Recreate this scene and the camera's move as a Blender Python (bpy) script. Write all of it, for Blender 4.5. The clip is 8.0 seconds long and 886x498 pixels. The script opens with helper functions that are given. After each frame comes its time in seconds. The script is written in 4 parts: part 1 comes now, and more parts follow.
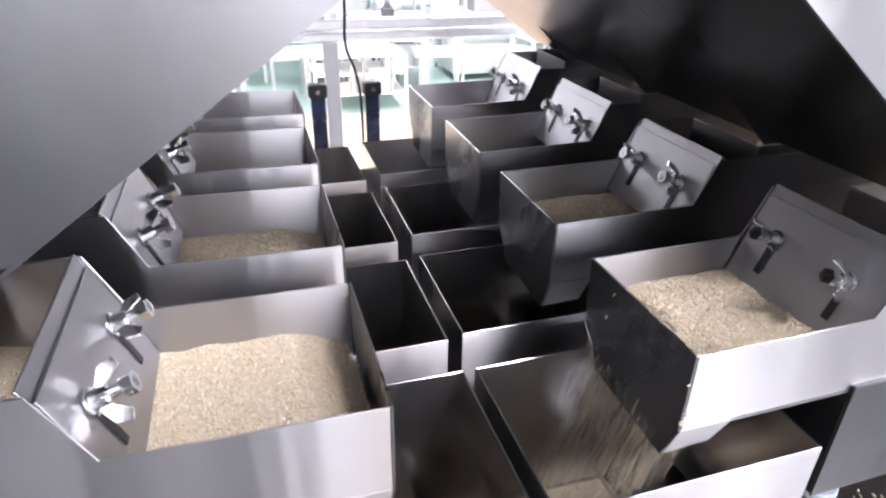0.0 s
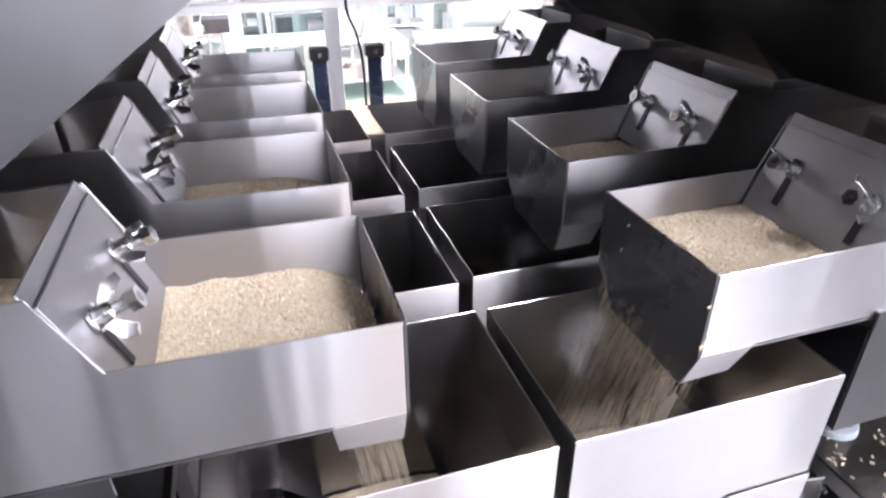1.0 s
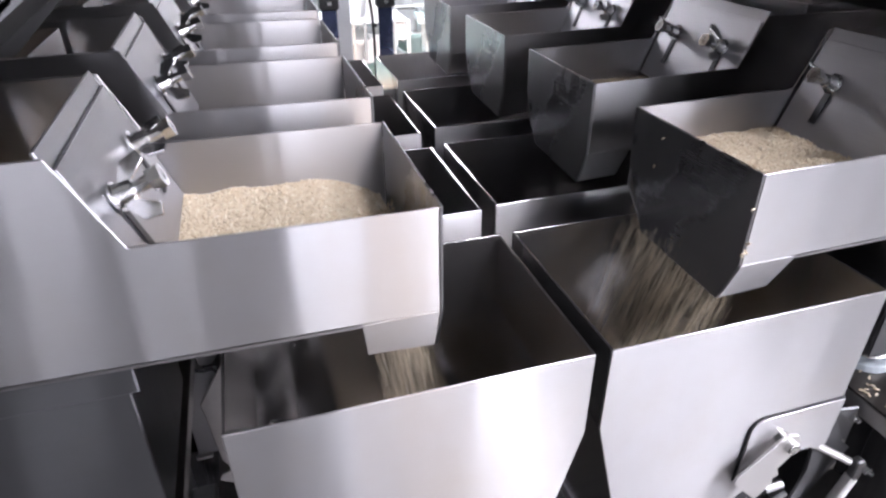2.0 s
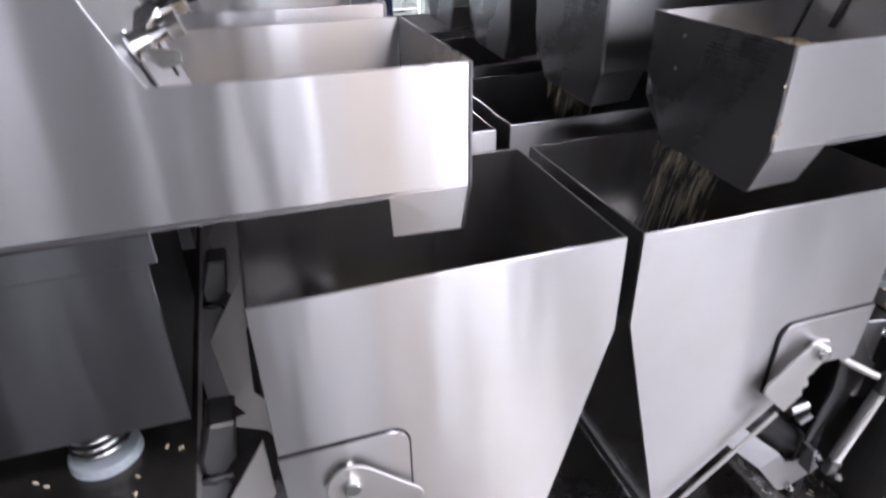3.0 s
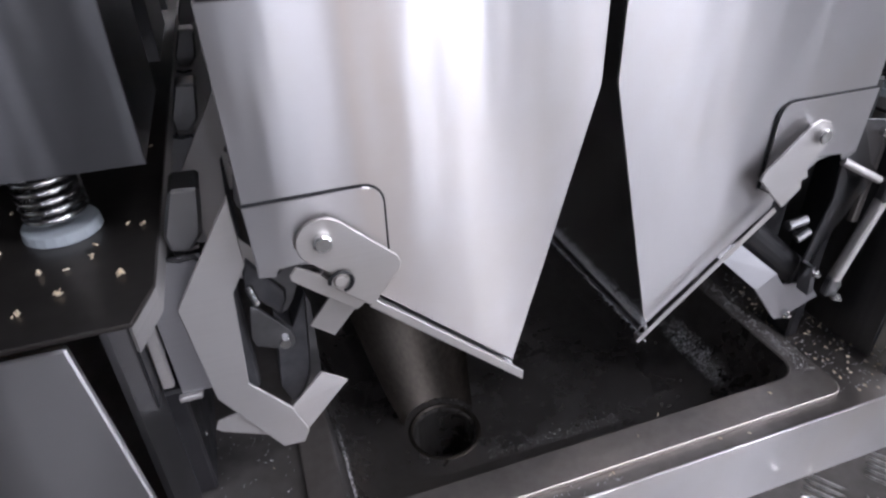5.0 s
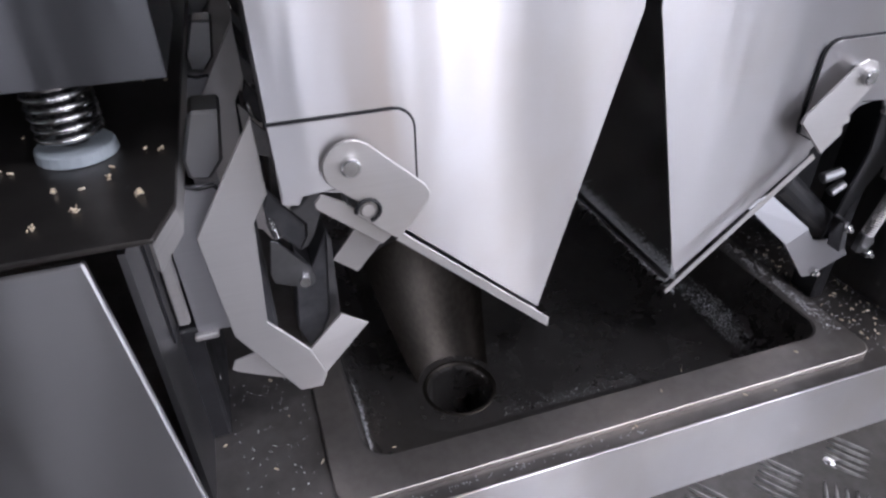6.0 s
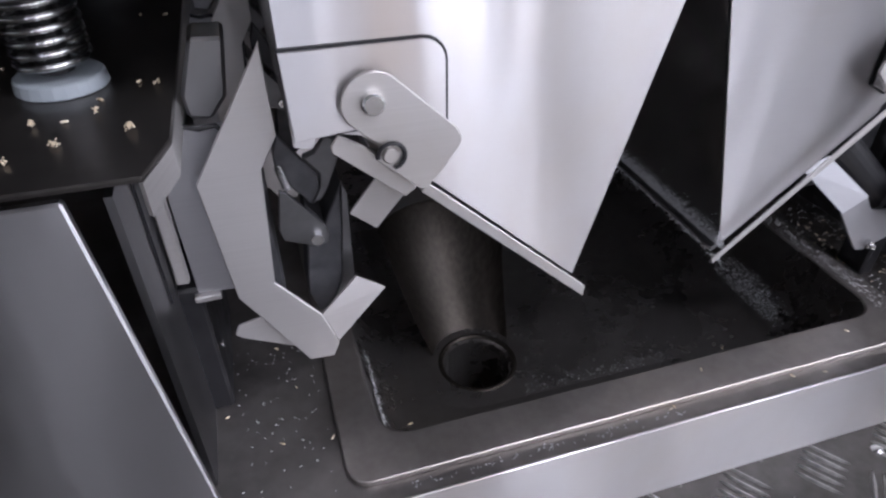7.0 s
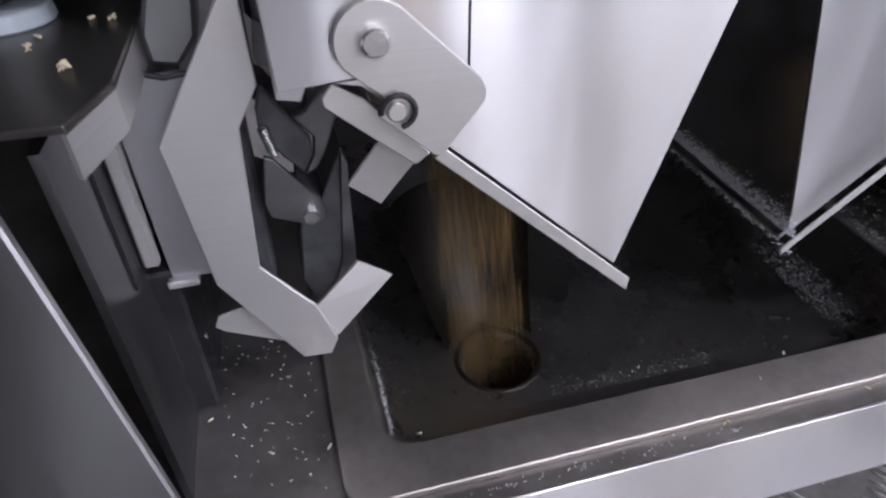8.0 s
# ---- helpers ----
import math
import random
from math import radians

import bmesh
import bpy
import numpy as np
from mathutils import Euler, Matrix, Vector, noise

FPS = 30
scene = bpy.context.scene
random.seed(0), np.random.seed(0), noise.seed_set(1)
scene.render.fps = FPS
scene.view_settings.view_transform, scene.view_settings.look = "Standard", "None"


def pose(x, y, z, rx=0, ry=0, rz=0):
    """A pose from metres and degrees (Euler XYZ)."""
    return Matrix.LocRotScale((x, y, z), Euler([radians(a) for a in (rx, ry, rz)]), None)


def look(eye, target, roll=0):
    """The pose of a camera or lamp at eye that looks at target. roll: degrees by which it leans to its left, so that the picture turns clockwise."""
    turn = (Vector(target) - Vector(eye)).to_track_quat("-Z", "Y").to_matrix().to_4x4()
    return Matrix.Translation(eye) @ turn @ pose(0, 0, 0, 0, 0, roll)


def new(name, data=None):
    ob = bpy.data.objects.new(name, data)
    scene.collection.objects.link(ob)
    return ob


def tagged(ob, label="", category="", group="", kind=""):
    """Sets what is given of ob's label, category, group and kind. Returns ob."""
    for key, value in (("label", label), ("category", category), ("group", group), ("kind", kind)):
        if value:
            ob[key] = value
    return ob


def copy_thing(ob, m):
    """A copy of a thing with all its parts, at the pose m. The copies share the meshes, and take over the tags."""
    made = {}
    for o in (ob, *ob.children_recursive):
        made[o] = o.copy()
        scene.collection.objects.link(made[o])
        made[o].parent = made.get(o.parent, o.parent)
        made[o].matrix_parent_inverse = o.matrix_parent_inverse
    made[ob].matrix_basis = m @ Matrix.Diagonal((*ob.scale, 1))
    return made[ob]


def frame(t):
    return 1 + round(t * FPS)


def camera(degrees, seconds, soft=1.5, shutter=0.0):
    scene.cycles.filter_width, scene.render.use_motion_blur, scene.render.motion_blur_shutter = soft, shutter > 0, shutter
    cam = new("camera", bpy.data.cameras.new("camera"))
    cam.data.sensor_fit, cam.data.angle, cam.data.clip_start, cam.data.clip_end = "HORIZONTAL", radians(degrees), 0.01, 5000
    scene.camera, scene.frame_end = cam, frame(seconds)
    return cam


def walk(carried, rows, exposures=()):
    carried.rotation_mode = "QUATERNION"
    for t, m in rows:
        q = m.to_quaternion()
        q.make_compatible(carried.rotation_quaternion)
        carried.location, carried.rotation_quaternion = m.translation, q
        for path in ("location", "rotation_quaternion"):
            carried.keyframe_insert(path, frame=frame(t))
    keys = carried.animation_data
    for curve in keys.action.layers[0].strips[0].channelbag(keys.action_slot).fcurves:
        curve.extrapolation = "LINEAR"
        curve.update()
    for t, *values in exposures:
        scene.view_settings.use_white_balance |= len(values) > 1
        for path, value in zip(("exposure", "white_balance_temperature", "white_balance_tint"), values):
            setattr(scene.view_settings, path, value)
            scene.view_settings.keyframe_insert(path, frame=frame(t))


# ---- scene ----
cam = camera(70.3, 8.0, 2.3, 0.5)
PATH = [
    (0, (-0.156, -0.256, 2.863), (0.376, 1.428, 1.925), 1.0),
    (0.5, (-0.158, -0.261, 2.846), (0.371, 1.418, 1.896), 0.6),
    (1, (-0.163, -0.264, 2.818), (0.351, 1.407, 1.847), -0.3),
    (1.5, (-0.176, -0.267, 2.787), (0.332, 1.394, 1.795), -0.4),
    (1.7, (-0.18, -0.268, 2.776), (0.325, 1.39, 1.777), -0.4),
    (2.8, (-0.207, -0.274, 2.708), (0.305, 1.362, 1.678), -0.5),
    (3, (-0.213, -0.287, 2.688), (0.316, 1.368, 1.696), -1.1),
    (3.5, (-0.213, -0.302, 2.651), (0.321, 1.348, 1.654), -1.2),
    (4, (-0.209, -0.317, 2.615), (0.32, 1.319, 1.593), -1.5),
    (4.5, (-0.211, -0.329, 2.583), (0.314, 1.294, 1.538), -2.0),
    (5, (-0.217, -0.334, 2.559), (0.298, 1.269, 1.48), -2.1),
    (6.5, (-0.24, -0.326, 2.507), (0.252, 1.238, 1.361), -0.5),
    (7, (-0.24, -0.299, 2.488), (0.232, 1.246, 1.308), -0.3),
    (7.5, (-0.234, -0.271, 2.469), (0.211, 1.263, 1.265), -0.2),
    (8, (-0.224, -0.249, 2.448), (0.181, 1.284, 1.229), -0.5),
]
walk(cam, [(t, look(eye, target, roll)) for t, eye, target, roll in PATH], [(0, 0.88, 6100, 19), (1.5, 0.76, 6100, 19), (3.0, 0.2, 6100, 18), (3.5, 0.1, 6100, 18), (5, -0.27, 6000, 18), (8, -0.25, 5950, 19)])

# ---- world, lights ----
Z = 2.5                      # height of the weigh buckets' rims over the hall floor
PITCH = 0.22                 # spacing of the weighing rows
ROWS_N = 4
MID = 0.006                  # x of the machine's centre line

world = bpy.data.worlds.new("hall_daylight")
scene.world = world
world.use_nodes = True
wn = world.node_tree
sky = wn.nodes.new("ShaderNodeTexSky")
sky.sky_type = "NISHITA"
sky.sun_disc = False
sky.sun_elevation, sky.sun_rotation = radians(40), radians(200)
wn.links.new(sky.outputs[0], wn.nodes["Background"].inputs[0])
wn.nodes["Background"].inputs[1].default_value = 0.1


def area_lamp(name, place, aim, sx, sy, watts, colour):
    d = bpy.data.lights.new(name, "AREA")
    d.shape, d.size, d.size_y, d.energy, d.color = "RECTANGLE", sx, sy, watts, colour
    ob = new(name, d)
    ob.matrix_world = look(place, aim)
    return ob


WHITE_L = (1.0, 0.985, 0.975)
DAY, STREAK_WARM = (0.97, 0.98, 1.0), (1.0, 0.78, 0.55)
# tall windows in the wall behind the camera: centre, width, watts, colour of the daylight through it; the warm one
# stands in for an unseen warm surface
WINDOWS = ((-1.55, 0.09, 9.5, DAY), (-0.75, 0.10, 5, DAY), (0.2, 0.2, 19, DAY), (0.68, 0.09, 9, STREAK_WARM), (1.35, 0.42, 31, DAY), (2.45, 0.34, 22, DAY), (3.3, 0.4, 22, DAY), (4.2, 0.3, 11, DAY), (5.1, 0.2, 4, DAY))
for wx, ww, wp, tint in WINDOWS:
    area_lamp("window_light", (wx, -3.95, 3.5), (wx, 0, 3.3), ww, 2.8, wp, tint)
# added lamp in an invented east window, whitens the hopper's right front sheet
area_lamp("window_light", (5.97, -2.5, 3.4), (0, -2.5, 3.2), 1.8, 2.4, 70, DAY)
# fill light behind the camera, added to brighten the rice in the pans
for lx in (1.5, 3.4):
    area_lamp("ceiling_light_glow", (lx, -2.5, 5.72), (lx, -2.5, 0), 0.9, 0.5, 105, WHITE_L)
for lx in (-2.6, 2.6):
    for ly in (4.0, 9.0, 14.0):
        area_lamp("ceiling_light_glow", (lx, ly, 5.72), (lx, ly, 0), 0.5, 3.6, 210, WHITE_L)

# ---- materials ----


def mat(name):
    m = bpy.data.materials.new(name)
    m.use_nodes = True
    return m, m.node_tree.nodes, m.node_tree.links, m.node_tree.nodes["Principled BSDF"]


def noise_node(n, l, scale, detail=4, stretch=(1, 1, 1), rough=0.55):
    tc = n.new("ShaderNodeTexCoord")
    mp = n.new("ShaderNodeMapping")
    mp.inputs["Scale"].default_value = stretch
    nz = n.new("ShaderNodeTexNoise")
    nz.inputs["Scale"].default_value, nz.inputs["Detail"].default_value, nz.inputs["Roughness"].default_value = scale, detail, rough
    l.new(tc.outputs["Object"], mp.inputs[0])
    l.new(mp.outputs[0], nz.inputs["Vector"])
    return nz


def ramp(n, l, src, stops):
    r = n.new("ShaderNodeValToRGB")
    e = r.color_ramp.elements
    e[0].position, e[0].color = stops[0][0], (*stops[0][1], 1)
    e[1].position, e[1].color = stops[-1][0], (*stops[-1][1], 1)
    for p, c in stops[1:-1]:
        q = e.new(p)
        q.color = (*c, 1)
    l.new(src, r.inputs[0])
    return r


def span(n, l, src, a, b, lo=0.3, hi=0.7):
    r = n.new("ShaderNodeMapRange")
    r.inputs[1].default_value, r.inputs[2].default_value, r.inputs[3].default_value, r.inputs[4].default_value = lo, hi, a, b
    l.new(src, r.inputs[0])
    return r


def bump(n, l, src, strength, dist, bsdf):
    b = n.new("ShaderNodeBump")
    b.inputs["Strength"].default_value, b.inputs["Distance"].default_value = strength, dist
    l.new(src, b.inputs["Height"])
    l.new(b.outputs[0], bsdf.inputs["Normal"])
    return b


def steel(name, c0, c1, r0, r1, grain=(8, 8, 1500), aniso=0.6, smear=0.5, stained=0.55, wave=0.25, metal=1.0):
    """Brushed stainless sheet: fine lines along x, cloudy handling marks."""
    m, n, l, b = mat(name)
    b.inputs["Metallic"].default_value = metal
    cloud = noise_node(n, l, 9, 5, (1, 1, 0.7))
    fine = noise_node(n, l, 1, 3, grain)
    mixv = n.new("ShaderNodeMath")
    mixv.operation = "MULTIPLY_ADD"
    l.new(fine.outputs[0], mixv.inputs[0])
    mixv.inputs[1].default_value = 1 - smear
    sc = n.new("ShaderNodeMath")
    sc.operation = "MULTIPLY"
    sc.inputs[1].default_value = smear
    l.new(cloud.outputs[0], sc.inputs[0])
    l.new(sc.outputs[0], mixv.inputs[2])
    col = ramp(n, l, mixv.outputs[0], [(0.32, c0), (0.68, c1)])
    stain = noise_node(n, l, 5, 6, (1, 1, 0.8), 0.62)
    sm = span(n, l, stain.outputs[0], 0.0, stained, 0.5, 0.78)
    mx = n.new("ShaderNodeMix")
    mx.data_type = "RGBA"
    l.new(sm.outputs[0], mx.inputs[0])
    l.new(col.outputs[0], mx.inputs[6])
    mx.inputs[7].default_value = (c0[0] * 0.94, c0[1] * 0.86, c0[2] * 0.72, 1)
    l.new(mx.outputs[2], b.inputs["Base Color"])
    rr = span(n, l, mixv.outputs[0], r0, r1)
    l.new(rr.outputs[0], b.inputs["Roughness"])
    b.inputs["Anisotropic"].default_value = aniso
    # reflections smear across the brushing, which runs level
    tg = n.new("ShaderNodeCombineXYZ")
    tg.inputs[0].default_value, tg.inputs[1].default_value, tg.inputs[2].default_value = 0.03, 0.02, 1.0
    l.new(tg.outputs[0], b.inputs["Tangent"])
    top = bump(n, l, fine.outputs[0], 0.008, 0.0002, b)
    # rolled sheet is never quite flat: long shallow waves, mostly across x
    warp = noise_node(n, l, 1, 2.5, (15, 15, 2.6), 0.45)
    wb = n.new("ShaderNodeBump")
    wb.inputs["Strength"].default_value, wb.inputs["Distance"].default_value = wave, 0.0017
    l.new(warp.outputs[0], wb.inputs["Height"])
    l.new(wb.outputs[0], top.inputs["Normal"])
    return m


def plain(name, c0, c1, rough, metal=0.0, scale=30, bumpy=0.1, dist=0.001):
    m, n, l, b = mat(name)
    nz = noise_node(n, l, scale, 5)
    col = ramp(n, l, nz.outputs[0], [(0.3, c0), (0.7, c1)])
    l.new(col.outputs[0], b.inputs["Base Color"])
    b.inputs["Metallic"].default_value = metal
    rr = span(n, l, nz.outputs[0], max(0.05, rough - 0.08), min(1, rough + 0.1))
    l.new(rr.outputs[0], b.inputs["Roughness"])
    bump(n, l, nz.outputs[0], bumpy, dist, b)
    return m


STEEL = steel("brushed_steel", (0.52, 0.51, 0.52), (0.57, 0.56, 0.57), 0.305, 0.34, aniso=1.0, smear=0.85, wave=1.0)
STEEL_PAN = steel("pan_steel", (0.47, 0.46, 0.47), (0.51, 0.50, 0.51), 0.28, 0.30, aniso=0.6, smear=0.85, stained=0.15)
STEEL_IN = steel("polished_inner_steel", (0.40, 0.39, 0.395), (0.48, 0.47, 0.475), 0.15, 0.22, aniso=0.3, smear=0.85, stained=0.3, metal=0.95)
STEEL_DULL = steel("dull_cut_steel", (0.58, 0.565, 0.56), (0.68, 0.665, 0.66), 0.42, 0.54, aniso=0.2, metal=0.85)
STEEL_GATE = steel("gate_steel", (0.42, 0.42, 0.44), (0.5, 0.5, 0.52), 0.42, 0.52, aniso=0.3, smear=0.7, stained=0.2)
STEEL_END = steel("end_wall_steel", (0.40, 0.40, 0.415), (0.47, 0.47, 0.485), 0.25, 0.32, aniso=0.0, smear=0.85, stained=0.15)
# same sheet as STEEL; dim reflections are put into the darker colour
STEEL_CASE = steel("shaded_casing_steel", (0.175, 0.175, 0.184), (0.225, 0.225, 0.236), 0.28, 0.31, aniso=1.0, smear=0.9, wave=1.0)
STEEL_DECK = steel("stained_deck_steel", (0.15, 0.14, 0.137), (0.34, 0.32, 0.312), 0.32, 0.5, grain=(60, 60, 60), aniso=0.0, smear=0.75, metal=0.85)
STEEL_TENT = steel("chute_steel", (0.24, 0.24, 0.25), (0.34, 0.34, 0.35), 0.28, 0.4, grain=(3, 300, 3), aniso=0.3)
# chute steel darkened to carry the shade under the slopes
STEEL_SLOPE = steel("shaded_chute_steel", (0.13, 0.13, 0.138), (0.19, 0.19, 0.2), 0.26, 0.36, grain=(3, 300, 3), aniso=0.2)
CHROME = plain("plated_fastener", (0.68, 0.68, 0.68), (0.8, 0.8, 0.8), 0.16, 1.0, 200, 0.05)
ALU = plain("aluminium_profile", (0.7, 0.7, 0.71), (0.8, 0.8, 0.81), 0.35, 1.0, 40, 0.05)
NYLON = plain("white_nylon", (0.30, 0.34, 0.37), (0.38, 0.42, 0.45), 0.4, 0, 60)
BLACK = plain("black_plastic", (0.008, 0.008, 0.01), (0.02, 0.02, 0.022), 0.45, 0, 60)
DARKARM = plain("dark_moulded_arm", (0.045, 0.045, 0.05), (0.085, 0.085, 0.092), 0.45, 0, 90)
BLUE = plain("blue_anodised_post", (0.04, 0.055, 0.12), (0.09, 0.11, 0.19), 0.25, 0.8, 20)
WHITE = plain("white_machine_paint", (0.74, 0.75, 0.76), (0.82, 0.83, 0.83), 0.4, 0, 4)
GREYP = plain("grey_machine_paint", (0.33, 0.35, 0.36), (0.42, 0.44, 0.45), 0.45, 0, 6)
TEAL = plain("pale_teal_paint", (0.52, 0.66, 0.64), (0.6, 0.73, 0.71), 0.45, 0, 5)
FLOORG = plain("green_epoxy_floor", (0.42, 0.56, 0.5), (0.5, 0.64, 0.58), 0.35, 0, 1.2, 0.05)
FLOORO = plain("tan_epoxy_floor", (0.56, 0.41, 0.28), (0.64, 0.48, 0.34), 0.4, 0, 1.5, 0.05)
# unseen wall behind the camera, chosen dark so the left steel mirrors darkness
WALLD = plain("dark_grey_hall_wall", (0.055, 0.056, 0.06), (0.085, 0.086, 0.09), 0.7, 0, 2)
WALLM = plain("white_hall_wall", (0.7, 0.71, 0.7), (0.8, 0.8, 0.79), 0.7, 0, 2)
# west wall and ceiling, out of view, toned down to dim the pans' reflections
WALLW = plain("grey_hall_wall", (0.3, 0.31, 0.32), (0.38, 0.39, 0.4), 0.7, 0, 2)
CEILM = plain("hall_ceiling", (0.28, 0.28, 0.29), (0.36, 0.36, 0.37), 0.8, 0, 2)

RICE, _n, _l, _b = mat("rice_grain")
_oi = _n.new("ShaderNodeNewGeometry")
_c = ramp(_n, _l, _oi.outputs["Random Per Island"], [(0.0, (0.62, 0.51, 0.36)), (0.5, (0.68, 0.58, 0.43)), (0.93, (0.73, 0.65, 0.51)), (1.0, (0.84, 0.78, 0.66))])
_l.new(_c.outputs[0], _b.inputs["Base Color"])
_b.inputs["Roughness"].default_value = 0.42
# the same rice with the shade under the buckets put into its colour
RICE_SHADED, _n, _l, _b = mat("shaded_rice_grain")
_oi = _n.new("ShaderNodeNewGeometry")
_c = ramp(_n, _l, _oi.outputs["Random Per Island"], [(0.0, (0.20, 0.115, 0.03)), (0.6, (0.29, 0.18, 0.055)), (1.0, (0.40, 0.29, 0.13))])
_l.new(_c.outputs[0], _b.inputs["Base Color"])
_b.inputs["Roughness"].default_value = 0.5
DUST = plain("rice_flour_crumbs", (0.72, 0.73, 0.76), (0.82, 0.83, 0.85), 0.7, 0, 300)
RICE_BED = plain("rice_bed", (0.60, 0.495, 0.35), (0.69, 0.59, 0.44), 0.6, 0, 420, 0.2, 0.0012)

GLASS, _n, _l, _b = mat("clear_acrylic")
_b.inputs["Transmission Weight"].default_value = 1
_b.inputs["Roughness"].default_value = 0.02
_b.inputs["IOR"].default_value = 1.06
_b.inputs["Base Color"].default_value = (0.98, 0.99, 1.0, 1)

GLOW, _n, _l, _b = mat("lamp_diffuser")
_b.inputs["Emission Color"].default_value = (1, 0.99, 0.97, 1)
_b.inputs["Emission Strength"].default_value = 6
SKYGLOW, _n, _l, _b = mat("bright_outdoors")
_b.inputs["Emission Color"].default_value = (0.95, 0.98, 1, 1)
_b.inputs["Emission Strength"].default_value = 4

# ---- mesh helpers ----


def box(bm, x0, x1, y0, y1, z0, z1):
    vs = [bm.verts.new((x, y, z)) for x in (x0, x1) for y in (y0, y1) for z in (z0, z1)]
    for f in ((0, 1, 3, 2), (4, 6, 7, 5), (0, 4, 5, 1), (2, 3, 7, 6), (0, 2, 6, 4), (1, 5, 7, 3)):
        bm.faces.new([vs[i] for i in f])


def prism(bm, pts, axis, a, b):
    """A flat outline, extruded along axis from a to b. axis y: points are (x, z); x: (y, z); z: (x, y)."""
    def at(p, c):
        return {"y": (p[0], c, p[1]), "x": (c, p[0], p[1]), "z": (p[0], p[1], c)}[axis]
    lo = [bm.verts.new(at(p, a)) for p in pts]
    hi = [bm.verts.new(at(p, b)) for p in pts]
    bm.faces.new(lo)
    bm.faces.new(hi[::-1])
    for i in range(len(pts)):
        j = (i + 1) % len(pts)
        bm.faces.new((lo[i], lo[j], hi[j], hi[i]))


def sheet(bm, quad, thick):
    """A bent plate: a polygon in space, thickened along its normal."""
    q = [Vector(p) for p in quad]
    nrm = (q[1] - q[0]).cross(q[2] - q[0]).normalized() * thick
    lo = [bm.verts.new(p) for p in q]
    hi = [bm.verts.new(p + nrm) for p in q]
    bm.faces.new(lo[::-1])
    bm.faces.new(hi)
    for i in range(len(q)):
        j = (i + 1) % len(q)
        bm.faces.new((lo[i], lo[j], hi[j], hi[i]))


def rod(bm, p, q, r, seg=12, r2=None):
    p, q = Vector(p), Vector(q)
    r2 = r if r2 is None else r2
    d = (q - p).normalized()
    a = d.orthogonal().normalized()
    b = d.cross(a)
    lo, hi = [], []
    for i in range(seg):
        w = 2 * math.pi * i / seg
        o = a * math.cos(w) + b * math.sin(w)
        lo.append(bm.verts.new(p + o * r))
        hi.append(bm.verts.new(q + o * r2))
    bm.faces.new(lo[::-1])
    bm.faces.new(hi)
    for i in range(seg):
        j = (i + 1) % seg
        bm.faces.new((lo[i], lo[j], hi[j], hi[i]))


def coil(bm, p, q, r, wire, turns, seg=16, tube=6):
    p, q = Vector(p), Vector(q)
    d = (q - p).normalized()
    a = d.orthogonal().normalized()
    b = d.cross(a)
    rings, n = [], int(turns * seg)
    for i in range(n + 1):
        w = 2 * math.pi * i / seg
        o = a * math.cos(w) + b * math.sin(w)
        c = p + (q - p) * (i / n) + o * r
        rings.append([bm.verts.new(c + (o * math.cos(v) + d * math.sin(v)) * wire) for v in (2 * math.pi * k / tube for k in range(tube))])
    for r0, r1 in zip(rings, rings[1:]):
        for k in range(tube):
            bm.faces.new((r0[k], r0[(k + 1) % tube], r1[(k + 1) % tube], r1[k]))


def tube_along(bm, pts, r, seg=8):
    rings = []
    for i, p in enumerate(pts):
        d = (Vector(pts[min(i + 1, len(pts) - 1)]) - Vector(pts[max(i - 1, 0)])).normalized()
        a = d.cross(Vector((0.13, 1, 0.07))).normalized()
        b = d.cross(a)
        rings.append([bm.verts.new(Vector(p) + (a * math.cos(w) + b * math.sin(w)) * r) for w in (2 * math.pi * k / seg for k in range(seg))])
    for r0, r1 in zip(rings, rings[1:]):
        for k in range(seg):
            bm.faces.new((r0[k], r0[(k + 1) % seg], r1[(k + 1) % seg], r1[k]))


def loft(bm, loops, cap=False):
    vs = [[bm.verts.new(p) for p in lp] for lp in loops]
    for a, b in zip(vs, vs[1:]):
        for i in range(len(a)):
            j = (i + 1) % len(a)
            bm.faces.new((a[i], a[j], b[j], b[i]))
    if cap:
        bm.faces.new(vs[-1])


def arc(cx, cz, r, a0, a1, n=6):
    return [(cx + r * math.cos(radians(a0 + (a1 - a0) * i / n)), cz + r * math.sin(radians(a0 + (a1 - a0) * i / n))) for i in range(n + 1)]


def part(name, bm, material, parent=None, label="", bevel=0.0, smooth=False, kind=""):
    bmesh.ops.recalc_face_normals(bm, faces=bm.faces[:])
    if bevel:
        es = [e for e in bm.edges if len(e.link_faces) == 2 and e.calc_face_angle(0) > 0.6]
        bmesh.ops.bevel(bm, geom=es, offset=bevel, segments=1, affect="EDGES", clamp_overlap=True)
    me = bpy.data.meshes.new(name)
    bm.to_mesh(me)
    bm.free()
    if smooth:
        for p in me.polygons:
            p.use_smooth = True
    me.materials.append(material)
    ob = new(name, me)
    if parent:
        ob.parent = parent
    if label or kind:
        tagged(ob, label, kind=kind)
    return ob


def thing(name, m, label, category, group="", kind=""):
    ob = new(name)
    ob.empty_display_size = 0.05
    ob.matrix_world = m
    return tagged(ob, label, category, group, kind)


def B():
    return bmesh.new()


def solid(name, material, boxes, label, category="", kind="structure", bevel=0.0):
    bm = B()
    for b in boxes:
        box(bm, *b)
    return tagged(part(name, bm, material, None, label, bevel), category=category, kind=kind)


